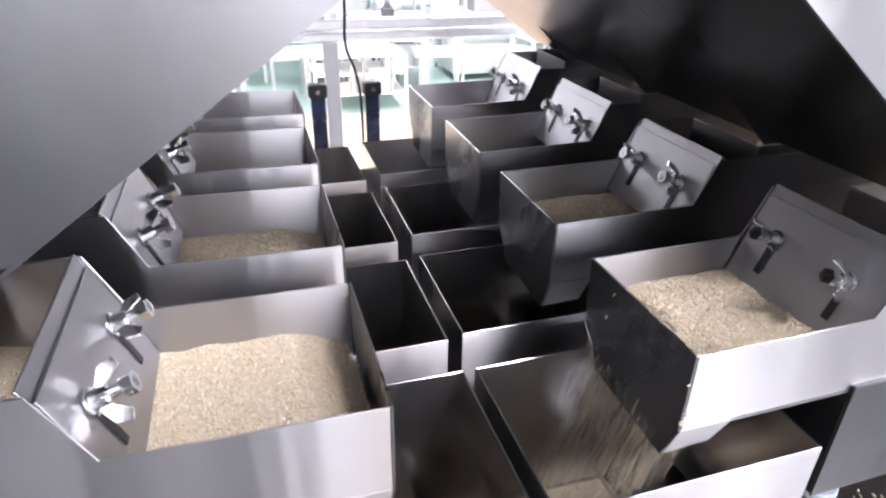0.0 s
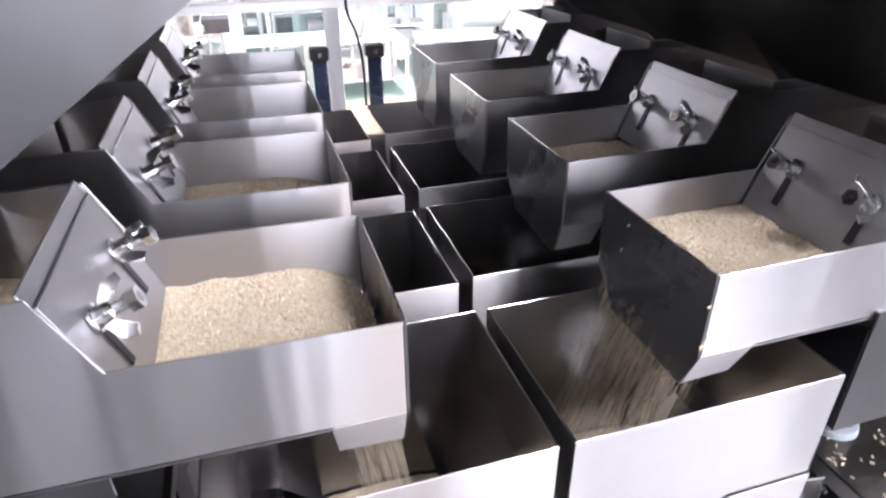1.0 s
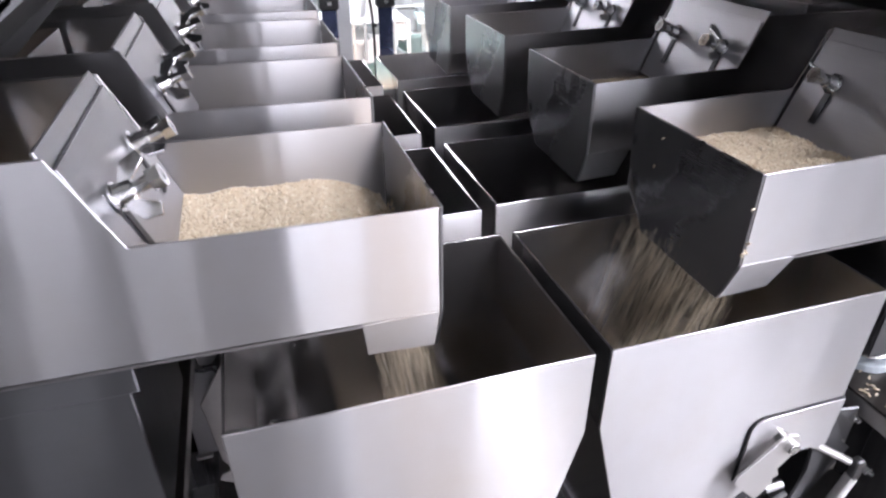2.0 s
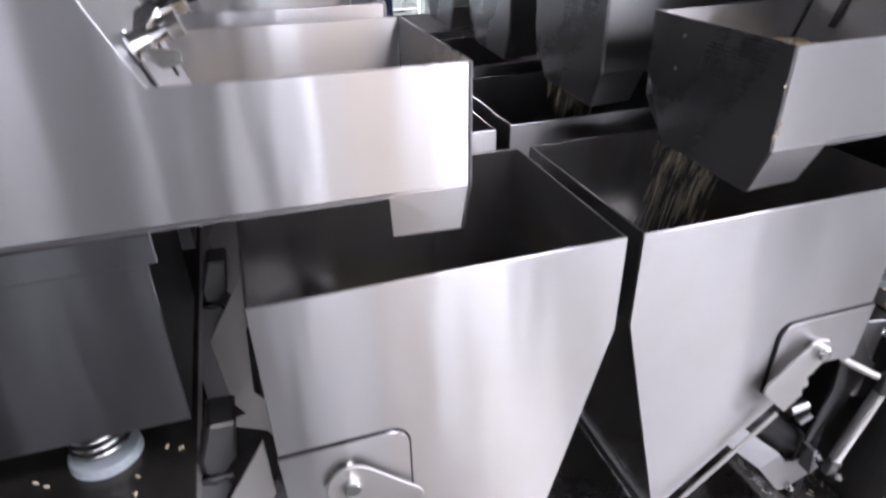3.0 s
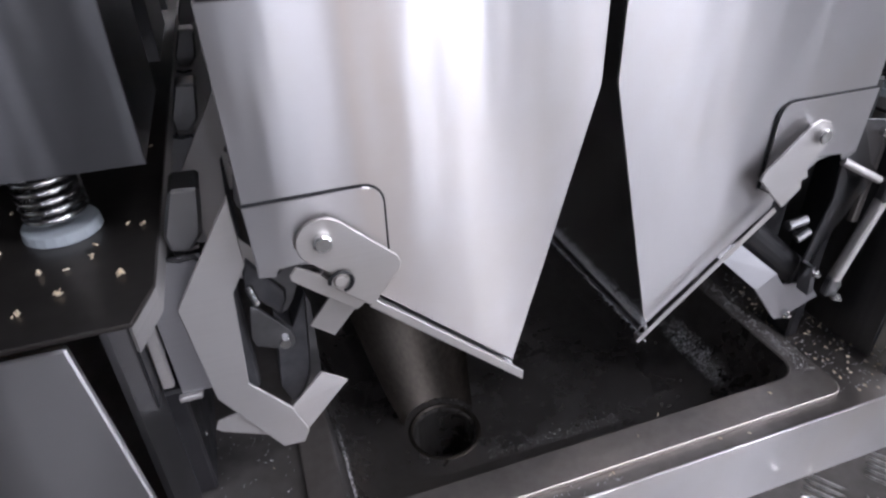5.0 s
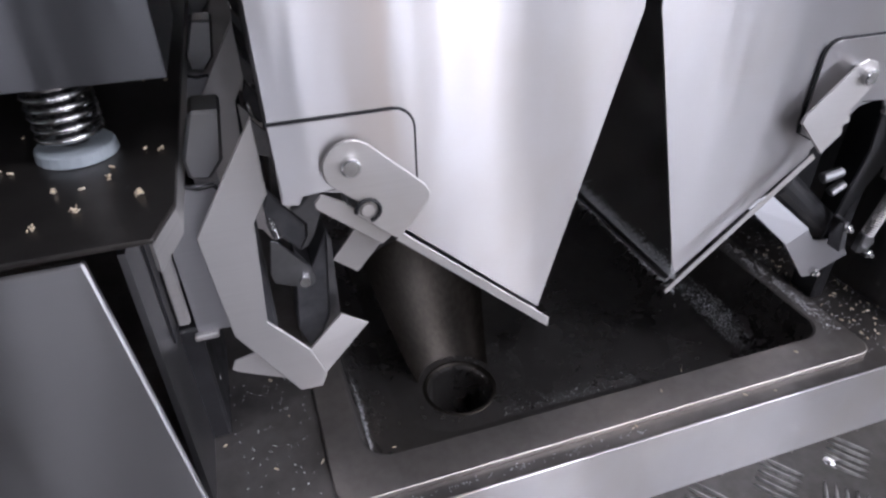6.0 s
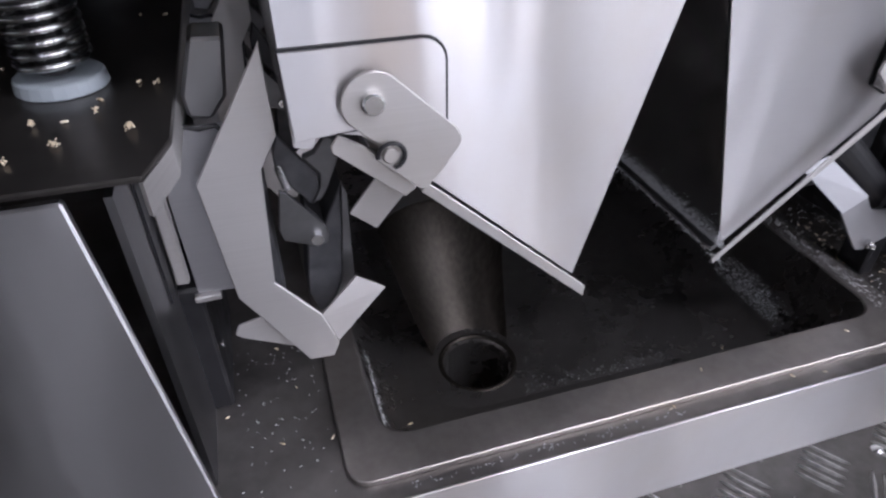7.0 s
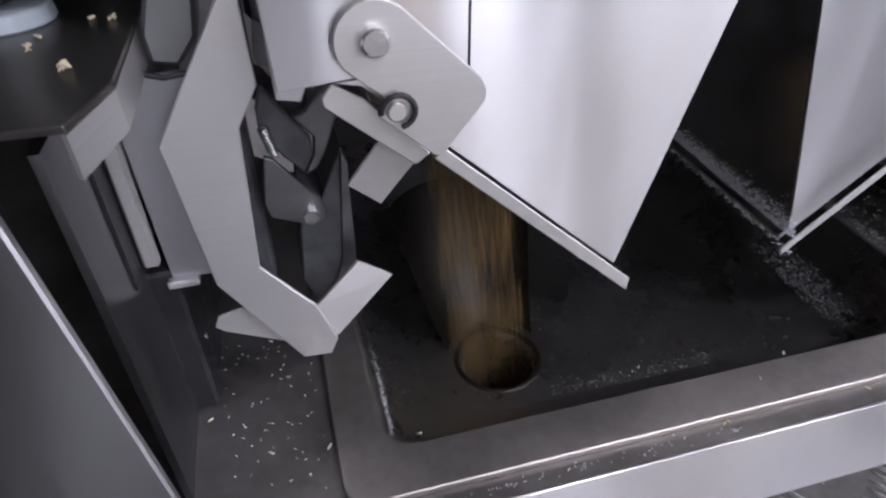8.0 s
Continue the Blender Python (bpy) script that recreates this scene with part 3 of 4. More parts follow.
# ---- weigh buckets ----
def bucket(s, m, group):
    """A weigh bucket; s = -1 for the left bank. Local x runs from the centre gap outwards, z 0 = rim."""
    W, D, T = 0.229, 0.167, 0.0016
    b = thing("weigh_bucket", m, "brushed steel weigh bucket with a closed sloping flap", "weigh bucket", group)
    face = [(0, 0), (0, -0.070), (0.054, -0.283), (0.160, -0.186), (0.192, -0.158), (W - 0.016, -0.154), (W - 0.012, -0.162), (W - 0.002, -0.160), (W, 0)]
    for y in (0.0, D - T):
        bm = B()
        prism(bm, [(s * x, z) for x, z in face], "y", y, y + T)
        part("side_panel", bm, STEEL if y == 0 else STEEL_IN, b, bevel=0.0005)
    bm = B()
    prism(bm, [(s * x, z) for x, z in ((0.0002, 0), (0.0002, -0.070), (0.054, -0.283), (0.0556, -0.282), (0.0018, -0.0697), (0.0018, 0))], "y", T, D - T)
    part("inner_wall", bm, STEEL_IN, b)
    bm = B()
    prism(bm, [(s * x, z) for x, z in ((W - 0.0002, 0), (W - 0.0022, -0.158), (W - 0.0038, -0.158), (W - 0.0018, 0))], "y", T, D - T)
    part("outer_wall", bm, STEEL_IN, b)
    # mounting pads over dark gaskets
    bm = B()
    px0, pz0 = (0.146, -0.110) if s < 0 else (0.138, -0.104)
    prism(bm, [(s * x, z) for x, z in [(W - 0.0005, pz0 + 0.0015)] + arc(px0 + 0.012, pz0 - 0.012, 0.0135, 90, 180, 5) + [(px0 - 0.0015, -0.171), (0.152, -0.1795), (0.19, -0.1545), (W - 0.003, -0.156)]], "y", -0.0012, -0.0002)
    part("gasket", bm, BLACK, b)
    for y in (-0.0026, D + 0.0002):
        bm = B()
        pts = [(W - 0.001, pz0)] + arc(px0 + 0.012, pz0 - 0.012, 0.012, 90, 180, 5) + [(px0, -0.171), (0.152, -0.178), (0.19, -0.153), (W - 0.003, -0.156)]
        prism(bm, [(s * x, z) for x, z in pts], "y", y, y + 0.0012)
        part("mounting_pad", bm, STEEL, b, bevel=0.0004)
    # flap
    tail = ((0.188, -0.1665), (0.190, -0.170)) if s < 0 else ((0.161, -0.190), (0.1625, -0.1925))
    flap = B()
    prism(flap, [(s * x, z) for x, z in ((0.052, -0.2895), (0.160, -0.1905), *tail, (0.162, -0.196), (0.052, -0.293))], "y", 0.004, D + 0.006)
    flap = part("flap", flap, STEEL_PAN, b, "closed discharge flap", 0.0007)
    bm = B()
    strip = ((0.0505, -0.2845), (0.160, -0.1845), (0.1635, -0.190), (0.051, -0.2935)) if s < 0 else ((0.0385, -0.2850), (0.146, -0.1845), (0.1495, -0.1885), (0.0405, -0.2895))
    prism(bm, [(s * x, z) for x, z in strip], "y", -0.0128, -0.0112)
    prism(bm, [(s * x, z) for x, z in ((strip[3][0] + 0.0002, strip[3][1] + 0.0015), (strip[2][0] - 0.0006, strip[2][1] + 0.0008), strip[2], strip[3])], "y", -0.0112, 0.004 if s < 0 else -0.0085)
    part("flap_edge", bm, STEEL_DULL, flap, "folded flap edge", 0.0005)
    for y in (-0.0135, D + 0.011):
        bm = B()
        if s < 0:
            ear = [(0.1415, -0.165), (0.1405, -0.160), (0.143, -0.1545), (0.1755, -0.1235)] + arc(0.1865, -0.1355, 0.0162, 130, -35, 10) + [(0.192, -0.152), (0.182, -0.160), (0.187, -0.1665), (0.164, -0.1875), (0.160, -0.188)]
        else:
            ear = [(0.1245, -0.157), (0.126, -0.152), (0.1595, -0.119), (0.1675, -0.116), (0.1765, -0.119), (0.1805, -0.126), (0.179, -0.137), (0.1705, -0.148), (0.166, -0.153), (0.170, -0.162), (0.1645, -0.1645), (0.1665, -0.171), (0.1525, -0.1855)]
        prism(bm, [(s * x, z) for x, z in ear], "y", y, y + 0.0025)
        part("flap_ear", bm, STEEL_DULL, flap, bevel=0.0005)
    bm = B()
    px = 0.187 if s < 0 else 0.1705
    rod(bm, (s * px, -0.0185, -0.1345 if s < 0 else -0.128), (s * px, 0.02, -0.1345 if s < 0 else -0.128), 0.0058, 16)
    part("hinge_pin", bm, CHROME, b, "flap hinge pin", 0.001, False)
    return b


for s, x0, grp in ((-1, -0.001, "left bank of weigh buckets"), (1, 0.0105, "right bank of weigh buckets")):
    first = bucket(s, pose(x0, 0.001, Z), grp)
    for k in range(1, ROWS_N):
        copy_thing(first, pose(x0 + (0.006 if s > 0 else 0.001) * k, 0.001 + k * (0.22 if s > 0 else 0.214), Z))


# ---- supply hopper over the pans ----
def supply_hopper():
    h = thing("supply_hopper", pose(MID, 0.03, Z), "tent-shaped stainless supply hopper over both pan banks", "supply hopper", kind="structure")
    L = 0.82
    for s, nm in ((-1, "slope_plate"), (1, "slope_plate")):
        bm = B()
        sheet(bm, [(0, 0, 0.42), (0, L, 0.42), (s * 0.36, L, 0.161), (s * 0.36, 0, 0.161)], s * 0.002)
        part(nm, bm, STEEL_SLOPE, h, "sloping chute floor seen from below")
        bm = B()
        prism(bm, [(s * 0.0005, 0.416), (s * 0.372, 0.149), (s * 0.9, 0.149), (s * 0.9, 1.2), (s * 0.0005, 1.2)], "y", -0.004, -0.001)
        # one kind of sheet; darker steel on the left imitates its dimmer light
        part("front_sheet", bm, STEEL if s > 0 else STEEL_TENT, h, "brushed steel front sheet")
        # its low outer legs are added to shut out light from behind
        bm = B()
        prism(bm, [(s * 0.0005, 0.43), (s * 0.40, 0.141), (s * 0.40, -0.16), (s * 0.62, -0.16), (s * 0.62, 1.2), (s * 0.0005, 1.2)], "y", L + 0.002, L + 0.004)
        part("back_sheet", bm, STEEL_TENT, h)
        bm = B()
        box(bm, *sorted((s * 0.62, s * 0.623)), 0, L, -0.16, 1.2)
        part("side_sheet", bm, STEEL, h)
        for k in range(ROWS_N):
            y0 = k * PITCH + 0.205 - PITCH + 0.012
            bm = B()
            box(bm, *sorted((s * 0.338, s * 0.3395)), y0, y0 + 0.105, 0.112, 0.156)
            box(bm, *sorted((s * 0.338, s * 0.44)), y0 - 0.0015, y0, 0.112, 0.156)
            box(bm, *sorted((s * 0.338, s * 0.44)), y0 + 0.105, y0 + 0.1065, 0.112, 0.156)
            mouth = part("outlet_mouth", bm, STEEL_PAN, h, "folded steel outlet mouth", 0.0004)
            bm = B()
            prism(bm, [(s * 0.345, 0.157), (s * 0.27, 0.226), (s * 0.40, 0.157)], "y", y0 - 0.001, y0 + 0.001)
            part("gusset", bm, STEEL_TENT, mouth)
    return h


supply_hopper()


# ---- sensor posts, guard panel, rail, cable ----
def sensor_post(x):
    p = thing("sensor_post", pose(x, 0.885, Z), "dark blue sensor post with a black clamp head", "sensor post", "sensor posts")
    bm = B()
    box(bm, -0.012, 0.014, 0.0, 0.008, -0.385, 0.075)
    part("post", bm, BLUE, p, bevel=0.002)
    bm = B()
    box(bm, -0.016, 0.017, -0.012, 0.012, 0.070, 0.094)
    part("head", bm, BLACK, p, bevel=0.003)
    bm = B()
    rod(bm, (0.0, -0.017, 0.082), (0.0, -0.012, 0.082), 0.0045, 6)
    part("screw", bm, CHROME, p)
    return p


sensor_post(-0.037)
sensor_post(0.062)


def guard():
    g = thing("guard_panel", pose(0, 1.16, Z), "clear acrylic guard panel in an aluminium frame", "guard panel")
    bm = B()
    box(bm, -0.9, 0.9, 0.0, 0.004, -0.38, 0.6)
    pane = part("pane", bm, GLASS, g, "clear acrylic sheet")
    pane.visible_shadow = False
    for z in (0.115, 0.140):
        bm = B()
        box(bm, -0.9, 0.9, 0.006, 0.03, z, z + 0.020)
        part("rail", bm, ALU, g, bevel=0.003)
    for x in (-0.89, 0.86):
        bm = B()
        box(bm, x, x + 0.03, 0.006, 0.036, -2.5, 0.6)
        part("upright", bm, ALU, g, bevel=0.003)
    # white strip in place of a bright upright reflection in the pane
    bm = B()
    box(bm, 0.012, 0.045, 0.006, 0.02, -0.38, 0.115)
    part("reflection_strip", bm, WHITE, g, bevel=0.002)
    return g


guard()
bm = B()
route = [(0.040, 0.62), (0.036, 0.40), (0.038, 0.22), (0.036, 0.14), (0.052, 0.09), (0.061, 0.035), (0.0625, -0.06), (0.060, -0.2), (0.060, -0.384)]
smooth_route = []
for i in range(len(route) - 1):
    p0, p1, p2, p3 = (Vector(route[max(0, min(len(route) - 1, i + k))]) for k in (-1, 0, 1, 2))
    for j in range(6):
        w = j / 6
        q = 0.5 * (2 * p1 + (p2 - p0) * w + (2 * p0 - 5 * p1 + 4 * p2 - p3) * w * w + (3 * p1 - p0 - 3 * p2 + p3) * w ** 3)
        smooth_route.append((q.x, 1.0, Z + q.y))
tube_along(bm, smooth_route, 0.0028)
tagged(part("cable", bm, BLACK, None, "thin black cable hanging beside the guard", smooth=True), category="cable")


# ---- stand under the weigher ----
def machine_stand():
    s = thing("machine_stand", pose(0, 0, 0), "grey painted steel stand carrying the weigher deck", "machine stand")
    for x in (-0.86, 0.86):
        for y in (0.06, 1.0):
            bm = B()
            box(bm, x - 0.03, x + 0.03, y - 0.03, y + 0.03, 0.012, DECK - 0.087)
            leg = part("leg", bm, GREYP, s, "", 0.004)
            bm = B()
            box(bm, x - 0.06, x + 0.06, y - 0.06, y + 0.06, 0.0, 0.011)
            part("foot_plate", bm, GREYP, s, "", 0.002)
    for y in (0.06, 1.0):
        bm = B()
        box(bm, -0.828, 0.828, y - 0.025, y + 0.025, 1.0, 1.05)
        part("cross_rail", bm, GREYP, s, "", 0.003)


def platform_frame():
    s = thing("platform_frame", pose(0, 0, 0), "grey steel posts and beams carrying the checker plate", "platform frame")
    for x in (-3.3, -1.1, 1.1, 3.3):
        for y in (-3.9, -2.0, -0.15):
            bm = B()
            box(bm, x - 0.04, x + 0.04, y - 0.04, y + 0.04, 0.0, Z - 0.562)
            part("post", bm, GREYP, s, "", 0.004)
    for y in (-3.9, -2.0, -0.15):
        bm = B()
        box(bm, -3.4, 3.4, y - 0.04, y + 0.04, Z - 0.56, Z - 0.482)
        part("beam", bm, GREYP, s, "", 0.004)


machine_stand()
platform_frame()


# ---- flap drives beside the buckets ----
def drive_left(m):
    d = thing("flap_drive", m, "flap drive with grey steel yoke and dark cylinder", "flap drive", "left bank of flap drives")
    bm = B()
    prism(bm, [(-0.236, -0.110), (-0.281, -0.183), (-0.274, -0.264), (-0.238, -0.328), (-0.222, -0.329), (-0.217, -0.318), (-0.226, -0.290), (-0.251, -0.257), (-0.246, -0.179), (-0.235, -0.160)], "y", 0.019, 0.0215)
    yoke = part("yoke", bm, STEEL_DULL, d, "bent C-shaped grey steel yoke", 0.0005)
    bm = B()
    sheet(bm, [(-0.217, 0.020, -0.317), (-0.226, 0.020, -0.291), (-0.200, 0.026, -0.269), (-0.181, 0.026, -0.283)], 0.0022)
    part("yoke_tab", bm, STEEL_DULL, yoke, bevel=0.0004)
    bm = B()
    prism(bm, [(-0.279, -0.290), (-0.262, -0.286), (-0.233, -0.317), (-0.228, -0.327), (-0.278, -0.301), (-0.282, -0.297)], "y", 0.024, 0.0262)
    part("yoke_foot", bm, STEEL_DULL, yoke, bevel=0.0004)
    bm = B()
    prism(bm, [(-0.288, -0.1605), (-0.262, -0.1605), (-0.258, -0.277), (-0.300, -0.274), (-0.3015, -0.188)], "y", 0.045, 0.048)
    plate = part("back_plate", bm, STEEL_GATE, d, "blue-grey steel backing plate", 0.0005)
    bm = B()
    box(bm, -0.3025, -0.286, 0.040, 0.052, -0.2785, -0.274)
    part("ledge", bm, STEEL_DULL, plate, bevel=0.0008)
    bm = B()
    prism(bm, [(-0.270, -0.113), (-0.252, -0.114), (-0.257, -0.146), (-0.267, -0.158), (-0.279, -0.156), (-0.280, -0.143)], "y", 0.045, 0.075)
    block = part("motor_block", bm, STEEL_TENT, d, "grey motor block", 0.002)
    bm = B()
    tube_along(bm, [(-0.284, 0.044, -0.159), (-0.275, 0.043, -0.1615), (-0.266, 0.043, -0.1605), (-0.262, 0.043, -0.166), (-0.268, 0.042, -0.178)], 0.0016, 6)
    part("wire", bm, BLACK, block, "thin black wire", smooth=True)
    bm = B()
    prism(bm, [(-0.225, -0.22), (-0.214, -0.238), (-0.201, -0.209), (-0.203, -0.238), (-0.207, -0.283), (-0.216, -0.307), (-0.225, -0.31), (-0.231, -0.292), (-0.227, -0.252)], "y", 0.046, 0.078)
    part("actuator_block", bm, DARKARM, d, "dark notched actuator block", 0.0008)
    bm = B()
    prism(bm, [(-0.201, -0.208), (-0.198, -0.217), (-0.199, -0.283), (-0.207, -0.296), (-0.216, -0.305), (-0.207, -0.281)], "y", 0.044, 0.0475)
    part("side_facet", bm, STEEL_ARM, d, "grey chamfered side of the actuator", 0.0005)
    bm = B()
    prism(bm, [(-0.235, -0.168), (-0.225, -0.184), (-0.215, -0.198), (-0.215, -0.207), (-0.221, -0.217), (-0.225, -0.211), (-0.229, -0.207), (-0.239, -0.191), (-0.239, -0.18)], "y", 0.038, 0.044)
    part("link_arm", bm, DARKARM, d, "black link arm", 0.001)
    bm = B()
    prism(bm, [(-0.223, -0.186), (-0.216, -0.184), (-0.207, -0.174), (-0.202, -0.176), (-0.199, -0.18), (-0.2, -0.186), (-0.209, -0.208), (-0.214, -0.216), (-0.221, -0.219), (-0.215, -0.207), (-0.214, -0.198)], "y", 0.040, 0.046)
    part("link_arm", bm, STEEL_ARM, d, "dark grey forked link", 0.001)
    bm = B()
    prism(bm, [(-0.239, -0.202), (-0.235, -0.204), (-0.216, -0.229), (-0.213, -0.237), (-0.214, -0.243), (-0.221, -0.246), (-0.241, -0.237), (-0.243, -0.229)], "y", 0.033, 0.0365)
    arm = part("rocker", bm, STEEL_ARM, d, "dark grey rocker plate", 0.0006)
    bm = B()
    rod(bm, (-0.2210, 0.029, -0.2380), (-0.2210, 0.033, -0.2380), 0.0042, 6)
    part("rocker_screw", bm, CHROME, arm)
    bm = B()
    box(bm, -0.256, -0.2455, 0.049, 0.07, -0.29, -0.18)
    part("side_block", bm, DARKARM, d, "black side block", 0.002)
    bm = B()
    coil(bm, (-0.2370, 0.034, -0.1870), (-0.2340, 0.034, -0.2010), 0.0023, 0.0006, 9, 10, 5)
    part("return_spring", bm, CHROME, d, "small return spring", smooth=True)
    # arm of the flap and its tab
    bm = B()
    prism(bm, [(-0.2055, -0.153), (-0.2100, -0.1585), (-0.2095, -0.1625), (-0.172, -0.1950), (-0.165, -0.190), (-0.1925, -0.161)], "y", -0.006, -0.0038)
    part("flap_lever", bm, STEEL_DULL, d, "flat flap lever", 0.0005)
    bm = B()
    sheet(bm, [(-0.185, 0.000, -0.181), (-0.1705, 0.000, -0.196), (-0.188, 0.003, -0.219), (-0.203, 0.003, -0.206)], 0.002)
    part("lever_tab", bm, STEEL_DULL, d, bevel=0.0004)
    bm = B()
    rod(bm, (-0.1805, -0.0145, -0.1645), (-0.1805, -0.004, -0.1645), 0.0046, 14)
    part("stop_bush", bm, STEEL_DULL, d, "steel stop bush", 0.0008)
    bm = B()
    tube_along(bm, [(-0.1805 + 0.0072 * math.cos(w), -0.0148, -0.1640 + 0.0072 * math.sin(w)) for w in (radians(-80 + 22 * i) for i in range(13))], 0.0013, 6)
    part("rubber_ring", bm, BLACK, d, "black rubber ring", smooth=True)
    for x, y, z in ((-0.308, 0.067, -0.34), (-0.304, 0.052, -0.283)):
        bm = B()
        rod(bm, (x - 0.006, y, z), (x + 0.006, y, z), 0.0045, 6)
        rod(bm, (x + 0.006, y, z), (x + 0.011, y, z), 0.0028, 8)
        part("hex_bolt", bm, CHROME, d)
    bm = B()
    box(bm, -0.33, -0.298, 0.045, 0.16, -0.385, -0.27)
    part("foot_block", bm, BLACK, d, "black foot block", 0.002)
    return d


def drive_right(m):
    d = thing("flap_drive", m, "flap drive with bracket, black cylinder and tension spring", "flap drive", "right bank of flap drives")
    bm = B()
    prism(bm, [(0.241, -0.118), (0.252, -0.137), (0.275, -0.176), (0.288, -0.189), (0.258, -0.240), (0.235, -0.284), (0.226, -0.291), (0.234, -0.268), (0.245, -0.205), (0.242, -0.172), (0.235, -0.158)], "y", 0.0100, 0.0125)
    part("bracket", bm, STEEL_CASE, d, "folded steel bracket", 0.0006)
    bm = B()
    prism(bm, [(0.250, -0.135), (0.284, -0.141), (0.286, -0.184), (0.275, -0.176)], "y", 0.0135, 0.016)
    part("bracket_wing", bm, STEEL_TENT, d, "dark steel wing of the bracket", 0.0006)
    bm = B()
    prism(bm, [(0.188, -0.287), (0.219, -0.327), (0.224, -0.332), (0.232, -0.333), (0.271, -0.317), (0.256, -0.299), (0.238, -0.293), (0.221, -0.290), (0.209, -0.275)], "y", 0.0120, 0.0145)
    foot = part("foot_plate", bm, STEEL_GATE, d, "bent steel foot plate", 0.0006)
    bm = B()
    sheet(bm, [(0.144, 0.026, -0.246), (0.188, 0.0125, -0.287), (0.209, 0.0125, -0.275), (0.167, 0.026, -0.239)], 0.0022)
    part("foot_wing", bm, STEEL_GATE, foot)
    bm = B()
    rod(bm, (0.178, 0.034, -0.232), (0.246, 0.030, -0.290), 0.0145, 20)
    part("cylinder", bm, BLACK, d, "black cylinder", 0.003)
    bm = B()
    box(bm, 0.190, 0.252, 0.055, 0.11, -0.29, -0.155)
    part("drive_body", bm, DARKARM, d, "black drive body", 0.004)
    for a, b in (((0.214, 0.020, -0.231), (0.233, 0.019, -0.227)), ((0.226, 0.018, -0.246), (0.238, 0.017, -0.238))):
        bm = B()
        rod(bm, a, b, 0.0048, 12)
        part("bush", bm, STEEL_TENT, d, "steel bush", 0.001)
    bm = B()
    coil(bm, (0.2805, -0.006, -0.206), (0.2580, -0.006, -0.281), 0.0052, 0.0009, 36, 10, 4)
    part("tension_spring", bm, STEEL_DULL, d, "tension spring", smooth=True)
    for pts in ([(0.276, -0.184), (0.283, -0.183), (0.288, -0.190), (0.286, -0.208), (0.276, -0.206)], [(0.251, -0.278), (0.263, -0.281), (0.267, -0.289), (0.260, -0.299), (0.249, -0.297)]):
        bm = B()
        prism(bm, pts, "y", -0.010, -0.0025)
        part("spring_cap", bm, STEEL_TENT, d, bevel=0.0012)
    bm = B()
    prism(bm, [(0.229, -0.264), (0.234, -0.264), (0.241, -0.293), (0.235, -0.296)], "y", -0.004, 0.0095)
    part("spring_lug", bm, STEEL_CASE, d, "", 0.0006)
    bm = B()
    rod(bm, (0.241, 0.0095, -0.169), (0.272, -0.004, -0.186), 0.0036, 12)
    part("stud", bm, STEEL_DULL, d)
    for x, y, z in ((0.287, -0.010, -0.194), (0.259, -0.010, -0.297), (0.236, 0.000, -0.272), (0.2325, 0.012, -0.3255), (0.279, 0.0135, -0.150)):
        bm = B()
        rod(bm, (x, y - 0.008, z), (x, y, z), 0.0022, 8)
        rod(bm, (x, y - 0.0045, z), (x, y + 0.0005, z), 0.0042, 6)
        part("screw", bm, CHROME, d)
    bm = B()
    box(bm, 0.272, 0.286, 0.03, 0.06, -0.385, -0.11)
    part("post", bm, BLACK, d, "black upright", 0.002)
    return d


STEEL_ARM = plain("dark_zinc_arm", (0.2, 0.2, 0.21), (0.28, 0.28, 0.29), 0.4, 1.0, 60)
dl = drive_left(pose(0, 0, Z))
dr = drive_right(pose(0, 0, Z))
for k in range(1, ROWS_N):
    copy_thing(dl, pose(0, k * PITCH, Z))
    copy_thing(dr, pose(0, k * PITCH, Z))


# ---- rice ----
def grain_shape(length, width):
    """Points and faces of one grain, a stretched six-sided spindle."""
    v = [(-length / 2, 0, 0)]
    for x, r in ((-0.28, 0.82), (0.28, 0.82)):
        v += [(x * length, r * width / 2 * math.cos(w), r * width / 2 * math.sin(w)) for w in (2 * math.pi * k / 6 for k in range(6))]
    v.append((length / 2, 0, 0))
    f = [(0, 1 + (k + 1) % 6, 1 + k) for k in range(6)]
    f += [(1 + k, 1 + (k + 1) % 6, 7 + (k + 1) % 6, 7 + k) for k in range(6)]
    f += [(13, 7 + k, 7 + (k + 1) % 6) for k in range(6)]
    return np.array(v), f


GV, GF = grain_shape(0.0058, 0.0021)


FV = np.array([(-0.0031, 0, 0), (0, 0.0011, 0), (0, 0, 0.0011), (0, -0.0011, 0), (0, 0, -0.0011), (0.0031, 0, 0)])
FF = [(0, 2, 1), (0, 3, 2), (0, 4, 3), (0, 1, 4), (5, 1, 2), (5, 2, 3), (5, 3, 4), (5, 4, 1)]


def grains(name, places, rng, flat=0.35, upright=0.0, size=1.0, material=RICE):
    """A mesh of loose grains at the given places."""
    verts, faces = [], []
    shape_v, shape_f = (FV, FF) if upright else (GV, GF)
    for p in places:
        if upright:
            e = Euler((rng.uniform(0, 6.3), radians(90) + rng.gauss(0, upright), rng.uniform(0, 6.3)), "XYZ")
        else:
            e = Euler((rng.uniform(0, 6.3), rng.gauss(0, flat), rng.uniform(0, 6.3)), "XYZ")
        m = np.array(e.to_matrix())
        k = size * rng.uniform(0.7, 1.12)
        o = len(verts)
        verts.extend((shape_v * k @ m.T + np.array(p)).tolist())
        faces.extend([tuple(i + o for i in f) for f in shape_f])
    me = bpy.data.meshes.new(name)
    me.from_pydata(verts, [], faces)
    me.materials.append(material)
    for q in me.polygons:
        q.use_smooth = True
    return me


